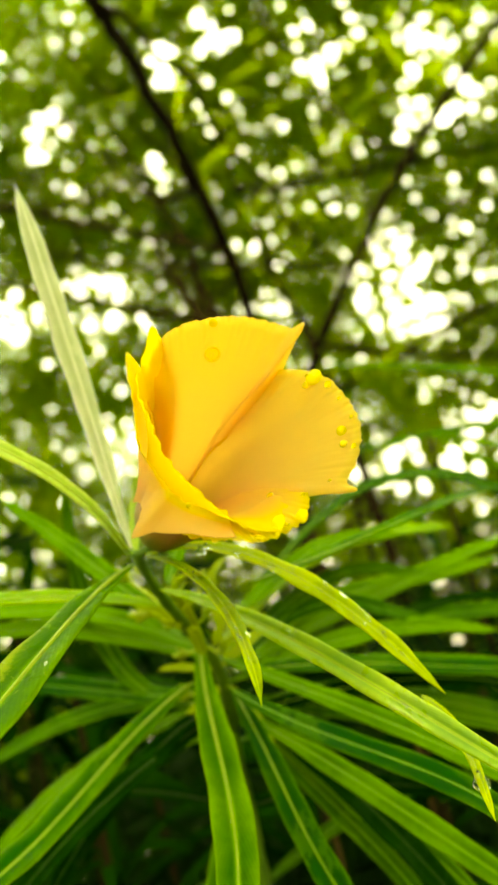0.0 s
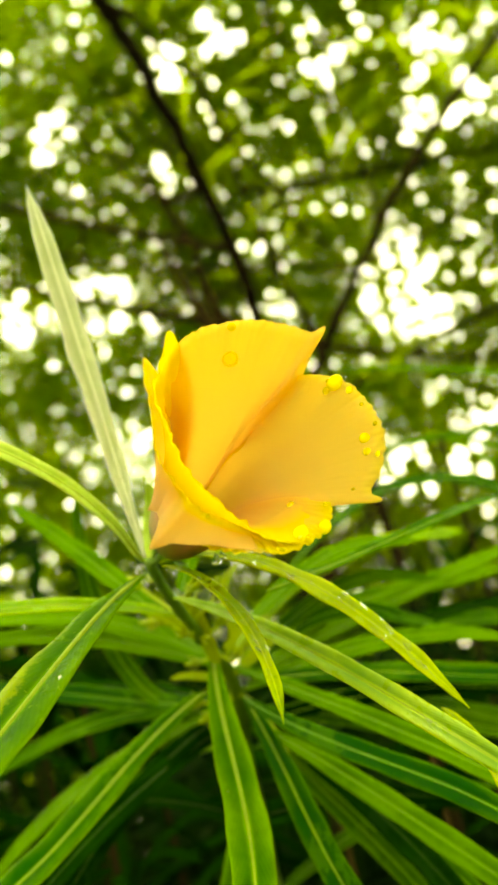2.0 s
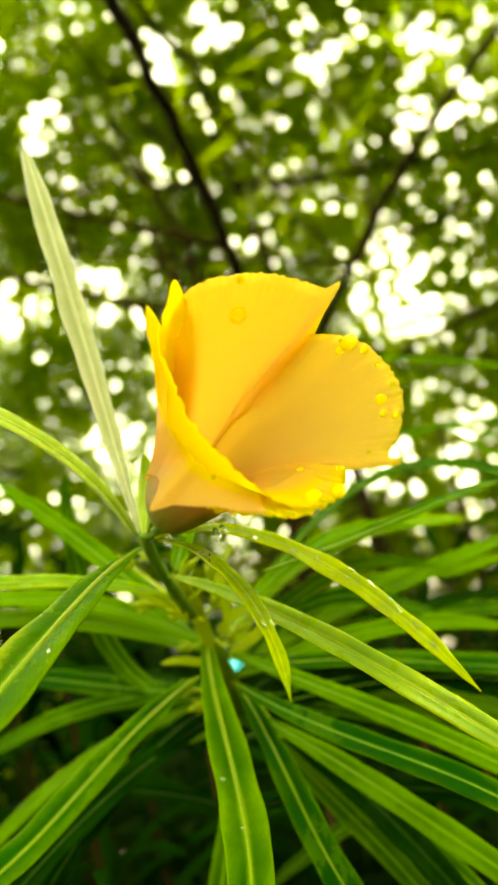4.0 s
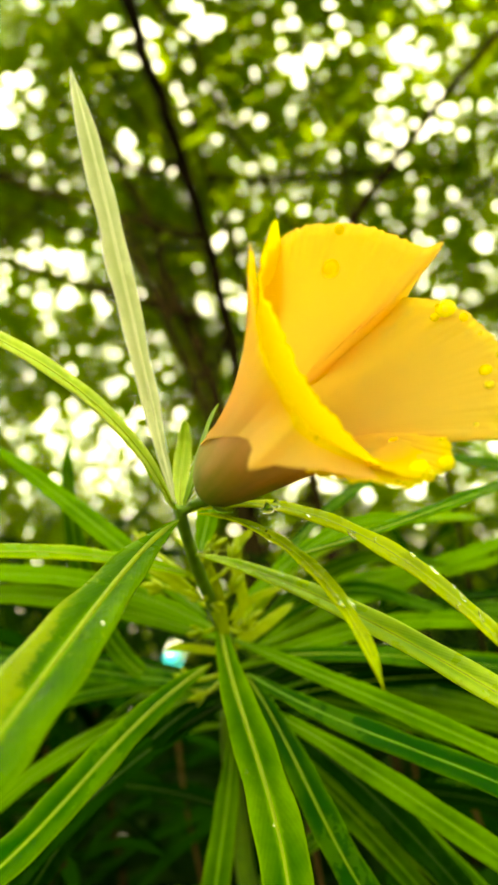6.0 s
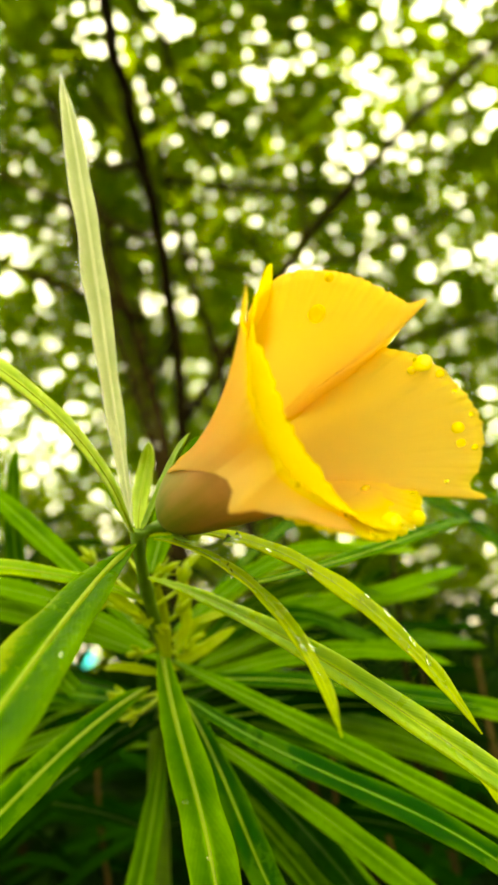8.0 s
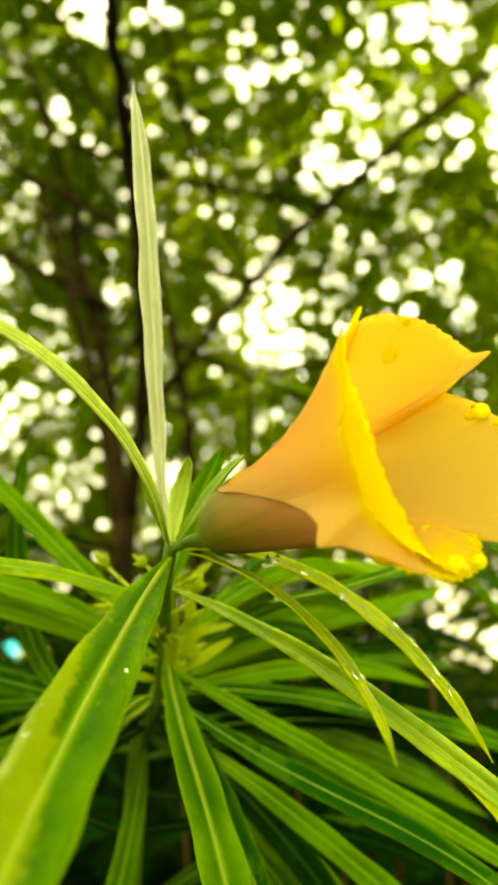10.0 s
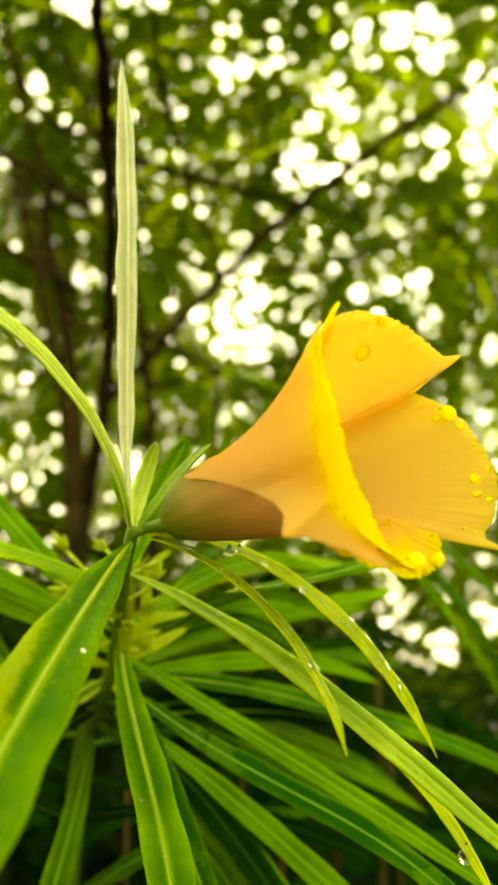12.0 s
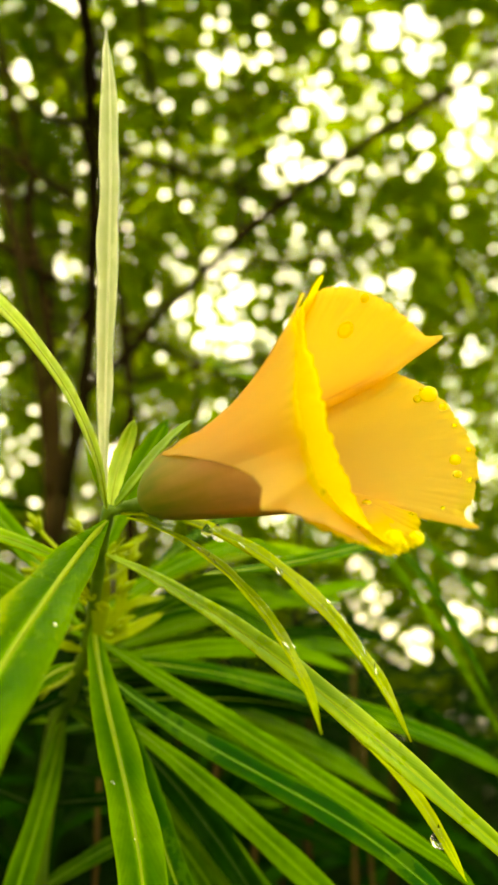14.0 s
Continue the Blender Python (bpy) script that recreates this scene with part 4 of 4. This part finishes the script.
        hanging_drop((p_.x, p_.y, p_.z + 0.0004), rnd.choice((0.0004, 0.0005, 0.0006, 0.0008)), "green leaf")


for k, count in ((3, 4), (4, 9), (5, 3)):
    edge_drops([o for o in shrub.children if o.name.startswith("leaf")][k], count, 70 + k)


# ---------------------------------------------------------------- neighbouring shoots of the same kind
# About where the camera stands; canopy gaps are cut by angles from here.
VIEW_POINT = np.array([0.0, -0.18, 1.24])


def shoot(base, top, seed, whorl, spread, label):
    rnd = np.random.RandomState(seed)
    ob = thing("leafy_shoot", base, label, "shrub", "shoots beside the flowering shrub")
    line = bez([base, np.array(base) + (0, 0, 0.3), np.array(top) - (0.01, 0.02, 0.25), top], np.linspace(0, 1, 40))
    v_, f_ = tube_mesh(line, np.linspace(0.008, 0.0016, 40), 8)
    mesh_object("stem", v_, f_, BARK, ob, origin=base)
    for k in range(whorl):
        b = line[int(rnd.randint(26, 40))]
        az, el = rnd.uniform(-np.pi, np.pi), rnd.uniform(-0.5, 0.8)
        d = np.array([np.cos(az) * np.cos(el), np.sin(az) * np.cos(el), np.sin(el)])
        L = rnd.uniform(0.09, 0.15) * spread
        K = [b, b + d * L * 0.33 + (0, 0, 0.01), b + d * L * 0.66 + (0, 0, 0.004), b + d * L + (0, 0, -0.03)]
        # leaves across the camera's sight of the bucket and bright gaps are left out
        way = lengthen(K, L) - VIEW_POINT
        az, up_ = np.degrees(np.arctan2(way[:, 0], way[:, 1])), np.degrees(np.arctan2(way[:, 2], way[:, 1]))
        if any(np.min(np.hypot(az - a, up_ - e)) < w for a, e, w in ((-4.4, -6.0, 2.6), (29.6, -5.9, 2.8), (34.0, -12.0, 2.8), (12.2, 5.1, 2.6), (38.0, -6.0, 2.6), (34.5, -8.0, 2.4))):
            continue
        bv, bf, buv, *_ = blade(lengthen(K, L)[::2], rnd.uniform(0.008, 0.011), (d[0] * -0.3, -0.3, 0.9), cols=4, fold=rnd.uniform(0.1, 0.4), seed=seed + k)
        # every leaf of the shoot wears the shade-darkened colour
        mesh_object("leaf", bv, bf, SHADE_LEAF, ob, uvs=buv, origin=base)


SHOOTS = [(0.16, 0.22, 1.17), (0.30, 0.35, 1.11), (0.10, 0.30, 1.10), (-0.12, 0.26, 1.15), (-0.20, 0.38, 1.20), (0.02, 0.40, 1.12),
          (0.42, 0.48, 1.05), (0.20, 0.50, 1.20), (-0.06, 0.20, 1.03), (-0.10, 0.22, 1.22), (-0.20, 0.28, 1.25), (-0.09, 0.32, 1.20), (-0.34, 0.46, 1.26), (-0.30, 0.55, 1.18),
          (-0.22, 0.22, 1.19), (-0.30, 0.34, 1.12), (-0.16, 0.30, 1.24), (0.46, 0.36, 1.04)]
for k, tp in enumerate(SHOOTS):
    shoot((tp[0] * 0.8 + 0.02, tp[1] + 0.05, 0.0), tp, 300 + 40 * k, 26, 1.05, "leafy oleander shoot, narrow leaves coloured dark for shade")


def single_shoot(base, leaves, label):
    """A thin shoot that carries a few long leaves; leaves: four points of a curve, length, width, material."""
    ob = thing("leafy_shoot", base, label, "shrub", "shoots beside the flowering shrub")
    top = np.array(leaves[0][0][0], float)
    line = bez([base, np.array(base) + (0, 0, 0.5 * top[2]), top - (0, -0.02, 0.2), top], np.linspace(0, 1, 30))
    v_, f_ = tube_mesh(line, np.linspace(0.004, 0.0010, 30), 8)
    mesh_object("stem", v_, f_, BARK, ob, origin=base)
    for k, (K, L, w, mat) in enumerate(leaves):
        join = line[np.argmin(np.linalg.norm(line - np.array(K[0]), axis=1))]
        bv, bf, buv, *_ = blade(lengthen([join, *K[1:]], L, 0.3), w, (-0.2, -0.7, 0.6), cols=6, fold=0.25, seed=700 + k)
        mesh_object("leaf", bv, bf, mat, ob, uvs=buv, origin=base)


single_shoot((0.16, 0.34, 0.0), [([(0.1500, 0.2050, 1.2900), (0.2080, 0.2030, 1.2400), (0.2480, 0.2010, 1.1850), (0.2868, 0.2006, 1.1193)], 0.24, 0.0058, LEAF),
                                 ([(0.1520, 0.2100, 1.2800), (0.2480, 0.2100, 1.2500), (0.2980, 0.2080, 1.1950), (0.3300, 0.2060, 1.1400)], 0.23, 0.0058, LEAF)], "thin oleander shoot with drooping green leaves")
single_shoot((0.10, 0.36, 0.0), [([(0.1100, 0.3020, 1.3780), (0.1664, 0.3001, 1.3607), (0.2059, 0.2998, 1.3502), (0.2408, 0.3000, 1.3333)], 0.18, 0.0062, LEAF),
                                 ([(0.1080, 0.3020, 1.3080), (0.1761, 0.3000, 1.3052), (0.2046, 0.3000, 1.2991), (0.2273, 0.3000, 1.2952)], 0.17, 0.0070, MID_LEAF)], "thin oleander shoot with level leaves")


# ---------------------------------------------------------------- dry stems in the shade
DRY = plain_grain("dry_stem", (0.030, 0.019, 0.007), (0.10, 0.065, 0.023), 60, 0.85, 0.5, 0.002, (1, 1, 0.3), spec=0.05)


def dry_stem(base, top, radius, seed):
    """A thin dead stem with a few knots, leaning as it rises."""
    rnd = np.random.RandomState(seed)
    line, _ = limb(base, top, radius, 0.4 * radius, 0.02, seed, 26)
    rad = np.linspace(radius, 0.45 * radius, 26) * (1 + 0.25 * (rnd.rand(26) > 0.82))
    v_, f_ = tube_mesh(line, rad, 7)
    ob = tagged(mesh_object("dry_stem", v_, f_, DRY), "thin dry brown stem standing in the shade", "stem", "dry stems under the shrub")
    return ob


DRY_STEMS = [((0.07, 0.20, 0.0), (0.085, 0.17, 1.150), 0.0026), ((0.13, 0.24, 0.0), (0.115, 0.21, 1.165), 0.0024), ((0.19, 0.22, 0.0), (0.185, 0.20, 1.135), 0.0028),
             ((0.02, 0.22, 0.0), (0.030, 0.20, 1.120), 0.0024), ((-0.05, 0.30, 0.0), (-0.035, 0.27, 1.150), 0.0026), ((0.24, 0.30, 0.0), (0.225, 0.28, 1.150), 0.0028)]


# ---------------------------------------------------------------- trees behind
def leaf_cloud(centres, per, seed, spread, length, width):
    """Many small pointed leaves in loose sprays round the given places."""
    rnd = np.random.RandomState(seed)
    n_ = len(centres) * per
    c = np.repeat(np.asarray(centres, float), per, 0)
    c = c + rnd.normal(0, 1, (n_, 3)) * spread
    az = rnd.uniform(0, 2 * np.pi, n_)
    el = rnd.normal(-0.25, 0.55, n_)
    d = np.stack([np.cos(az) * np.cos(el), np.sin(az) * np.cos(el), np.sin(el)], 1)
    ref = unit(rnd.normal(0, 1, (n_, 3)) + (0, 0, 0.4))
    sd = unit(np.cross(d, ref))
    up = np.cross(sd, d)
    L = (length * rnd.uniform(0.6, 1.25, n_))[:, None]
    w = (width * rnd.uniform(0.7, 1.3, n_))[:, None]
    b = c
    m1 = b + d * L * 0.35
    m2 = b + d * L * 0.7 - up * L * 0.05
    tip = b + d * L - up * L * 0.14
    v = np.stack([b, m1 + sd * w / 2, m1 - sd * w / 2, m2 + sd * w * 0.4, m2 - sd * w * 0.4, tip], 1).reshape(-1, 3)
    o = np.arange(n_)[:, None] * 6
    tri = np.concatenate([o + [0, 2, 1], o + [3, 4, 5]], 0)
    quad = o + [1, 2, 4, 3]
    return v, [tuple(q) for q in tri] + [tuple(q) for q in quad]


def kept_leaves(v, keep):
    v = v[np.repeat(keep, 6)]
    o = np.arange(len(v) // 6)[:, None] * 6
    return v, [tuple(a) for a in np.concatenate([o + [0, 2, 1], o + [3, 4, 5]], 0).tolist()] + [tuple(a) for a in (o + [1, 2, 4, 3]).tolist()]


def limb(a, b, r0, r1, bend, seed, n_=16):
    rnd = np.random.RandomState(seed)
    a, b = np.array(a, float), np.array(b, float)
    k1 = a + (b - a) * 0.33 + rnd.normal(0, bend, 3)
    k2 = a + (b - a) * 0.66 + rnd.normal(0, bend, 3)
    line = bez([a, k1, k2, b], np.linspace(0, 1, n_))
    line[1:-1] += rnd.normal(0, bend * 0.08, (n_ - 2, 3))
    return line, np.linspace(r0, r1, n_)


def joined(pieces):
    V, F, o = [], [], 0
    for v_, f_ in pieces:
        V.append(v_)
        F += [tuple(i + o for i in q) for q in f_]
        o += len(v_)
    return np.vstack(V), F


# open places in the canopy, placed to fit the camera's view: azimuth from +y to +x, height angle, half width (degrees)
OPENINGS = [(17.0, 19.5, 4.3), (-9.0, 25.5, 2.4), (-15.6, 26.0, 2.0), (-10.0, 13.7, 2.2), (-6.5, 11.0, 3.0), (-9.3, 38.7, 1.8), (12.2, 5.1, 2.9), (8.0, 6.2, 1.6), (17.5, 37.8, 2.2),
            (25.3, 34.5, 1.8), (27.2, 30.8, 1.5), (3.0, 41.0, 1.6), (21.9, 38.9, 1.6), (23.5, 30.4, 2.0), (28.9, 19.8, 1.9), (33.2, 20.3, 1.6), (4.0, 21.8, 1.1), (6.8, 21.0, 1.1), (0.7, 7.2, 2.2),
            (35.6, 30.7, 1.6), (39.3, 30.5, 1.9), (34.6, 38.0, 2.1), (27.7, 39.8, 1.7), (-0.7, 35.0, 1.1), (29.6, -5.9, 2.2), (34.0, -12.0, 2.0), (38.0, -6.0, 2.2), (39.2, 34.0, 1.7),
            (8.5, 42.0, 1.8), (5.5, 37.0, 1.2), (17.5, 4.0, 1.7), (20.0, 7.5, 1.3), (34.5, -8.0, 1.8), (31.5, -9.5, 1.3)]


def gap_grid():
    """The gaps that let the sky through, cut to fit the camera's view: one to each cell of a loose net in azimuth and
    height angle, few where the leaves are dense, many in the openings.
    """
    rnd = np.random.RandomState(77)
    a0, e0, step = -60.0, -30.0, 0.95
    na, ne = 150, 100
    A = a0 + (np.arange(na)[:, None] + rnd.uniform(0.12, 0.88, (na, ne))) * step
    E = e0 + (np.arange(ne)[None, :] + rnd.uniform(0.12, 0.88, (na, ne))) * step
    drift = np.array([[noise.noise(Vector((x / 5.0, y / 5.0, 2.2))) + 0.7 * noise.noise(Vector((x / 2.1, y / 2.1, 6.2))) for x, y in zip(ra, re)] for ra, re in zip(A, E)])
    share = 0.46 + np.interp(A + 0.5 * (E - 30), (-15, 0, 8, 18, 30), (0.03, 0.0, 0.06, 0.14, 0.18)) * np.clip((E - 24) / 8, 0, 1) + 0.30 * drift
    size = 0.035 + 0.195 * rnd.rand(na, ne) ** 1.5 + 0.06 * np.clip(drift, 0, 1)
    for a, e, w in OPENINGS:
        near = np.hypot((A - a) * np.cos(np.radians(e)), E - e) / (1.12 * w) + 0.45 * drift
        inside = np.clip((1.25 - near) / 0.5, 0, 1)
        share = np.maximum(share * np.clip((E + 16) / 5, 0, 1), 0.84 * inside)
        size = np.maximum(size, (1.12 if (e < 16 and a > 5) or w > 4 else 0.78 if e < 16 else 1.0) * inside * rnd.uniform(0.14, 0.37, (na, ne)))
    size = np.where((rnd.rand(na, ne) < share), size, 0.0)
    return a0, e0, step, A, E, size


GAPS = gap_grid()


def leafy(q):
    """Which of the places lie between the gaps, as seen from about the camera's place."""
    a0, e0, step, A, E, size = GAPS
    d = q - VIEW_POINT
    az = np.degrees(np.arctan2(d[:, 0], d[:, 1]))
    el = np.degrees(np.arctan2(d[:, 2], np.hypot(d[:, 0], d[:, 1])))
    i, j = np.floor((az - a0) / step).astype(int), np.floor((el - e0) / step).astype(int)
    # a cone from the camera's place to the bucket is kept free
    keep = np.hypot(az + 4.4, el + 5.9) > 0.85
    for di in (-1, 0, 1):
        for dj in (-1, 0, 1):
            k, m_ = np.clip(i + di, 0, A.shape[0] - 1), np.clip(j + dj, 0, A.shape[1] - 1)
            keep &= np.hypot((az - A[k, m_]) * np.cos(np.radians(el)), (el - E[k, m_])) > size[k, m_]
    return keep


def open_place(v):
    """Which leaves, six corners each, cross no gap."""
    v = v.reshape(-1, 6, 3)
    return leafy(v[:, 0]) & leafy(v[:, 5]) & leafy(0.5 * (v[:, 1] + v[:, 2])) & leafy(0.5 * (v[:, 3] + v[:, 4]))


def tree(base, limbs, box, clumps, seed, bark, label, per=34, leaf=(0.080, 0.014), material=None, arch=False):
    """limbs: rows of start, end (or four points of a curve), thickness at both ends; box: the room that the crown fills."""
    rnd = np.random.RandomState(seed)
    ob = thing("tree", base, label, "tree", "trees behind the shrub")
    wood = []
    for k, (*way, r0, r1) in enumerate(limbs):
        if len(way) == 4:
            line, rad = bez(way, np.linspace(0, 1, 24)), np.linspace(r0, r1, 24)
            line[1:-1] += rnd.normal(0, 0.0016, (22, 3))
        else:
            line, rad = limb(*way, r0, r1, 0.03 * np.linalg.norm(np.subtract(way[1], way[0])), seed + k)
        wood.append(tube_mesh(line, rad, 8))
        for _ in range(5):
            i = rnd.randint(5, 16)
            d = unit(rnd.normal(0, 1, 3) + (0, 0, 0.5)) * rnd.uniform(0.25, 0.7)
            l2, r2 = limb(line[i], line[i] + d, rad[i] * 0.45, 0.0018, 0.05, seed * 7 + k + i)
            wood.append(tube_mesh(l2, r2, 6))
    v_, f_ = joined(wood)
    mesh_object("trunk", v_, f_, bark, ob, "slender trunk with forking limbs", origin=base)
    lo, hi = np.array(box[0], float), np.array(box[1], float)
    q = lo + (hi - lo) * rnd.rand(clumps * 4, 3)
    if arch:
        # box in azimuth, distance and height angle: a shell of leaves round the camera's place
        a, r, e = np.radians(q[:, 0]), q[:, 1], np.radians(q[:, 2])
        q = VIEW_POINT + np.stack([r * np.cos(e) * np.sin(a), r * np.cos(e) * np.cos(a), r * np.sin(e)], 1)
    else:
        dens = np.array([noise.noise(Vector(p_) * 1.9) + 0.5 * noise.noise(Vector(p_) * 5.5) for p_ in q])
        q = q[dens > -0.25]
    q = q[:clumps]
    v_, f_ = leaf_cloud(q, per, seed, 0.060, *leaf)
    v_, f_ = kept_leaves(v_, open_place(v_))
    tagged(mesh_object("crown", v_, f_, material or CROWN, ob, "airy crown of small narrow leaves", origin=base), kind="stuff")


tree((0.13, 1.22, 0.0), [((0.13, 1.22, 0.0), (0.10, 1.17, 1.36), 0.022, 0.016), ((0.1000, 1.1600, 1.3300), (0.1554, 0.9785, 1.7016), (0.0570, 0.7357, 1.9502), (0.0293, 0.4250, 1.8217), 0.0150, 0.0080), ((0.0293, 0.4250, 1.8217), (0.0150, 0.3300, 1.7900), (-0.0150, 0.2700, 1.8300), (-0.0500, 0.2200, 1.9300), 0.0080, 0.0060),
                         ((0.1180, 1.0900, 1.5000), (0.4400, 0.8450, 1.8800), (0.3620, 0.7389, 1.7626), (0.7880, 0.7143, 2.1002), 0.0095, 0.0060)],
     ((0.10, 0.75, 1.55), (1.5, 1.6, 2.9)), 50, 21, BARK, "slender dark tree close behind the shrub", per=14, leaf=(0.105, 0.013))
tree((0.22, 1.86, 0.0), [((0.22, 1.86, 0.0), (0.143, 1.86, 1.40), 0.030, 0.022), ((0.1412, 1.8608, 1.3986), (0.1278, 1.8779, 2.0283), (-0.0335, 1.8479, 2.2092), (0.0468, 1.8115, 2.3156), 0.021, 0.013), ((0.04, 1.83, 2.30), (-0.2, 1.9, 3.5), 0.013, 0.007),
                         ((0.166, 1.80, 2.256), (-0.60, 1.50, 2.50), 0.013, 0.007), ((0.12, 1.84, 2.0), (-0.60, 1.50, 2.25), 0.014, 0.007), ((0.20, 1.80, 0.0), (0.112, 1.70, 1.35), 0.022, 0.017), ((0.112, 1.70, 1.35), (-0.07, 1.70, 2.30), 0.017, 0.008)],
     ((-1.8, 1.95, 1.3), (0.9, 2.4, 4.0)), 120, 33, PALE_BARK, "brown forked tree in full leaf")
tree((0.43, 1.86, 0.0), [((0.43, 1.86, 0.0), (0.315, 1.87, 1.98), 0.024, 0.016), ((0.315, 1.87, 1.98), (0.14, 1.9, 3.3), 0.013, 0.007), ((0.2413, 1.8167, 2.4684), (0.3094, 1.8206, 2.3965), (1.0098, 1.8025, 2.3851), (1.0835, 1.7985, 2.3345), 0.013, 0.008),
                         ((0.33, 1.87, 1.90), (0.85, 1.65, 1.63), 0.013, 0.006), ((0.35, 1.87, 1.72), (1.3, 1.45, 1.84), 0.011, 0.005)],
     ((0.0, 1.95, 1.2), (2.4, 2.4, 4.0)), 160, 47, BARK, "dark tree with a long limb held level")
# three trees whose crowns form a shell behind the shrub, centred on the camera's place
for base, sector, count, seed, bark in (((-0.9, 2.75, 0.0), (-26, 3), 2800, 59, PALE_BARK), ((0.75, 2.85, 0.0), (1, 22), 2050, 83, BARK), ((1.75, 2.35, 0.0), (20, 50), 2900, 71, BARK)):
    bx, by = base[0], base[1]
    tree(base, [(base, (bx + 0.05, by, 1.9), 0.045, 0.036), ((bx + 0.05, by, 1.9), (bx * 0.8 + 0.3, by - 0.4, 3.7), 0.030, 0.010), ((bx + 0.05, by, 1.8), (bx * 1.15 - 0.35, by - 0.3, 3.4), 0.026, 0.010)],
         ((sector[0], 2.45, -14), (sector[1], 3.05, 50)), count, seed, bark, "leafy tree with sky showing through its crown", per=30, leaf=(0.044, 0.018), arch=True)
# unseen trees added round the shrub and over it to cut the sky light
for k, (bx, by, top) in enumerate(((-2.6, 0.9, 3.9), (-2.8, -1.4, 3.9), (-1.4, -3.2, 3.6), (1.6, -3.4, 3.6), (2.9, -1.2, 3.9), (3.6, 1.2, 3.9))):
    tree((bx, by, 0.0), [((bx, by, 0.0), (bx + 0.1, by, 1.8), 0.05, 0.04), ((bx + 0.1, by, 1.8), (bx * 0.5, by * 0.6, 3.8), 0.034, 0.012), ((bx + 0.1, by, 1.8), (bx + 0.7, by - 0.2, 3.7), 0.030, 0.012)],
         ((bx - 1.4, by - 1.1, 0.4), (bx + 1.4, by + 1.1, top)), 520, 101 + 12 * k, BARK, "unseen leafy tree added to block sky light", per=30, leaf=(0.13, 0.030))
tree((-1.6, 0.2, 0.0), [((-1.6, 0.2, 0.0), (-1.6, 0.2, 2.0), 0.05, 0.04), ((-1.6, 0.2, 2.0), (0.2, 0.4, 3.7), 0.034, 0.012), ((-1.6, 0.2, 2.0), (-0.6, 1.2, 3.9), 0.030, 0.012)],
     ((-2.4, -2.2, 2.9), (2.4, 1.1, 4.2)), 800, 211, BARK, "unseen spreading tree added overhead to block sky light", per=30, leaf=(0.12, 0.026))


for k, (base, top, radius) in enumerate(DRY_STEMS):
    dry_stem(base, top, radius, 900 + k)


# ---------------------------------------------------------------- undergrowth
def undergrowth(base, box, clumps, seed, label):
    rnd = np.random.RandomState(seed)
    ob = thing("bush", base, label, "bush", "bushes under the trees")
    lo, hi = np.array(box[0], float), np.array(box[1], float)
    q = lo + (hi - lo) * rnd.rand(clumps, 3)
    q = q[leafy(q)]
    wood = []
    for p_ in q[:: max(1, len(q) // 14)]:
        line, rad = limb((base[0] + rnd.normal(0, 0.06), base[1] + rnd.normal(0, 0.06), 0.0), p_, 0.010, 0.003, 0.04, seed + len(wood))
        wood.append(tube_mesh(line, rad, 6))
    v_, f_ = joined(wood)
    tagged(mesh_object("brushwood", v_, f_, BARK, ob, "thin dark stems", origin=base), kind="stuff")
    v_, f_ = leaf_cloud(q, 26, seed, 0.07, 0.12, 0.013)
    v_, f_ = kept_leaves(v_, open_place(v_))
    tagged(mesh_object("foliage", v_, f_, UNDER, ob, "long narrow leaves, shade put into their dark green", origin=base), kind="stuff")


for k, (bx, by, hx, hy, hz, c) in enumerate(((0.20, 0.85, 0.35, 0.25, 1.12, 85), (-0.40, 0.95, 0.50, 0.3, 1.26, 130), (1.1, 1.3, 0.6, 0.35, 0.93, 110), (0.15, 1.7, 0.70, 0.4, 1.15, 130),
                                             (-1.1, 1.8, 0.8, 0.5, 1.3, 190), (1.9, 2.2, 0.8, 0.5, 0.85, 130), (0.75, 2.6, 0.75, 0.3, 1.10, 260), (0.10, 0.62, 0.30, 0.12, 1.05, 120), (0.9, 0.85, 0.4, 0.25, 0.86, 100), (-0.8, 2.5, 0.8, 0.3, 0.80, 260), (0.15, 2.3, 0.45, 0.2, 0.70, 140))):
    undergrowth((bx, by, 0.0), ((bx - hx, by - hy, 0.15), (bx + hx, by + hy, hz)), c, 500 + k * 9, "dense bush with long narrow leaves coloured dark for shade")


# ---------------------------------------------------------------- a bucket on the added slab
def bucket(at):
    ob = thing("bucket", at, "blue plastic bucket with a white rim and lid on the slab", "bucket")
    k = np.array([(0.0, 0.0), (0.085, 0.0), (0.092, 0.01), (0.115, 0.22), (0.120, 0.222), (0.120, 0.235), (0.0, 0.235)])
    rows = [(z, max(r, 0.0005)) for r, z in k]
    v_, f_ = tube_mesh(np.array([(at[0], at[1], at[2] + z + i * 1e-5) for i, (z, r) in enumerate(rows)]), [r for z, r in rows], 24)
    mesh_object("body", v_, f_, TEAL, ob, origin=at, smooth=False)
    k = [(0.123, 0.236), (0.126, 0.240), (0.126, 0.262), (0.118, 0.272), (0.09, 0.30), (0.05, 0.36), (0.0005, 0.375)]
    v_, f_ = tube_mesh(np.array([(at[0], at[1], at[2] + z) for r, z in k]), [r for r, z in k], 24)
    mesh_object("lid", v_, f_, WHITE, ob, "domed white lid", origin=at)


bucket((-0.68, 8.55, 0.14))
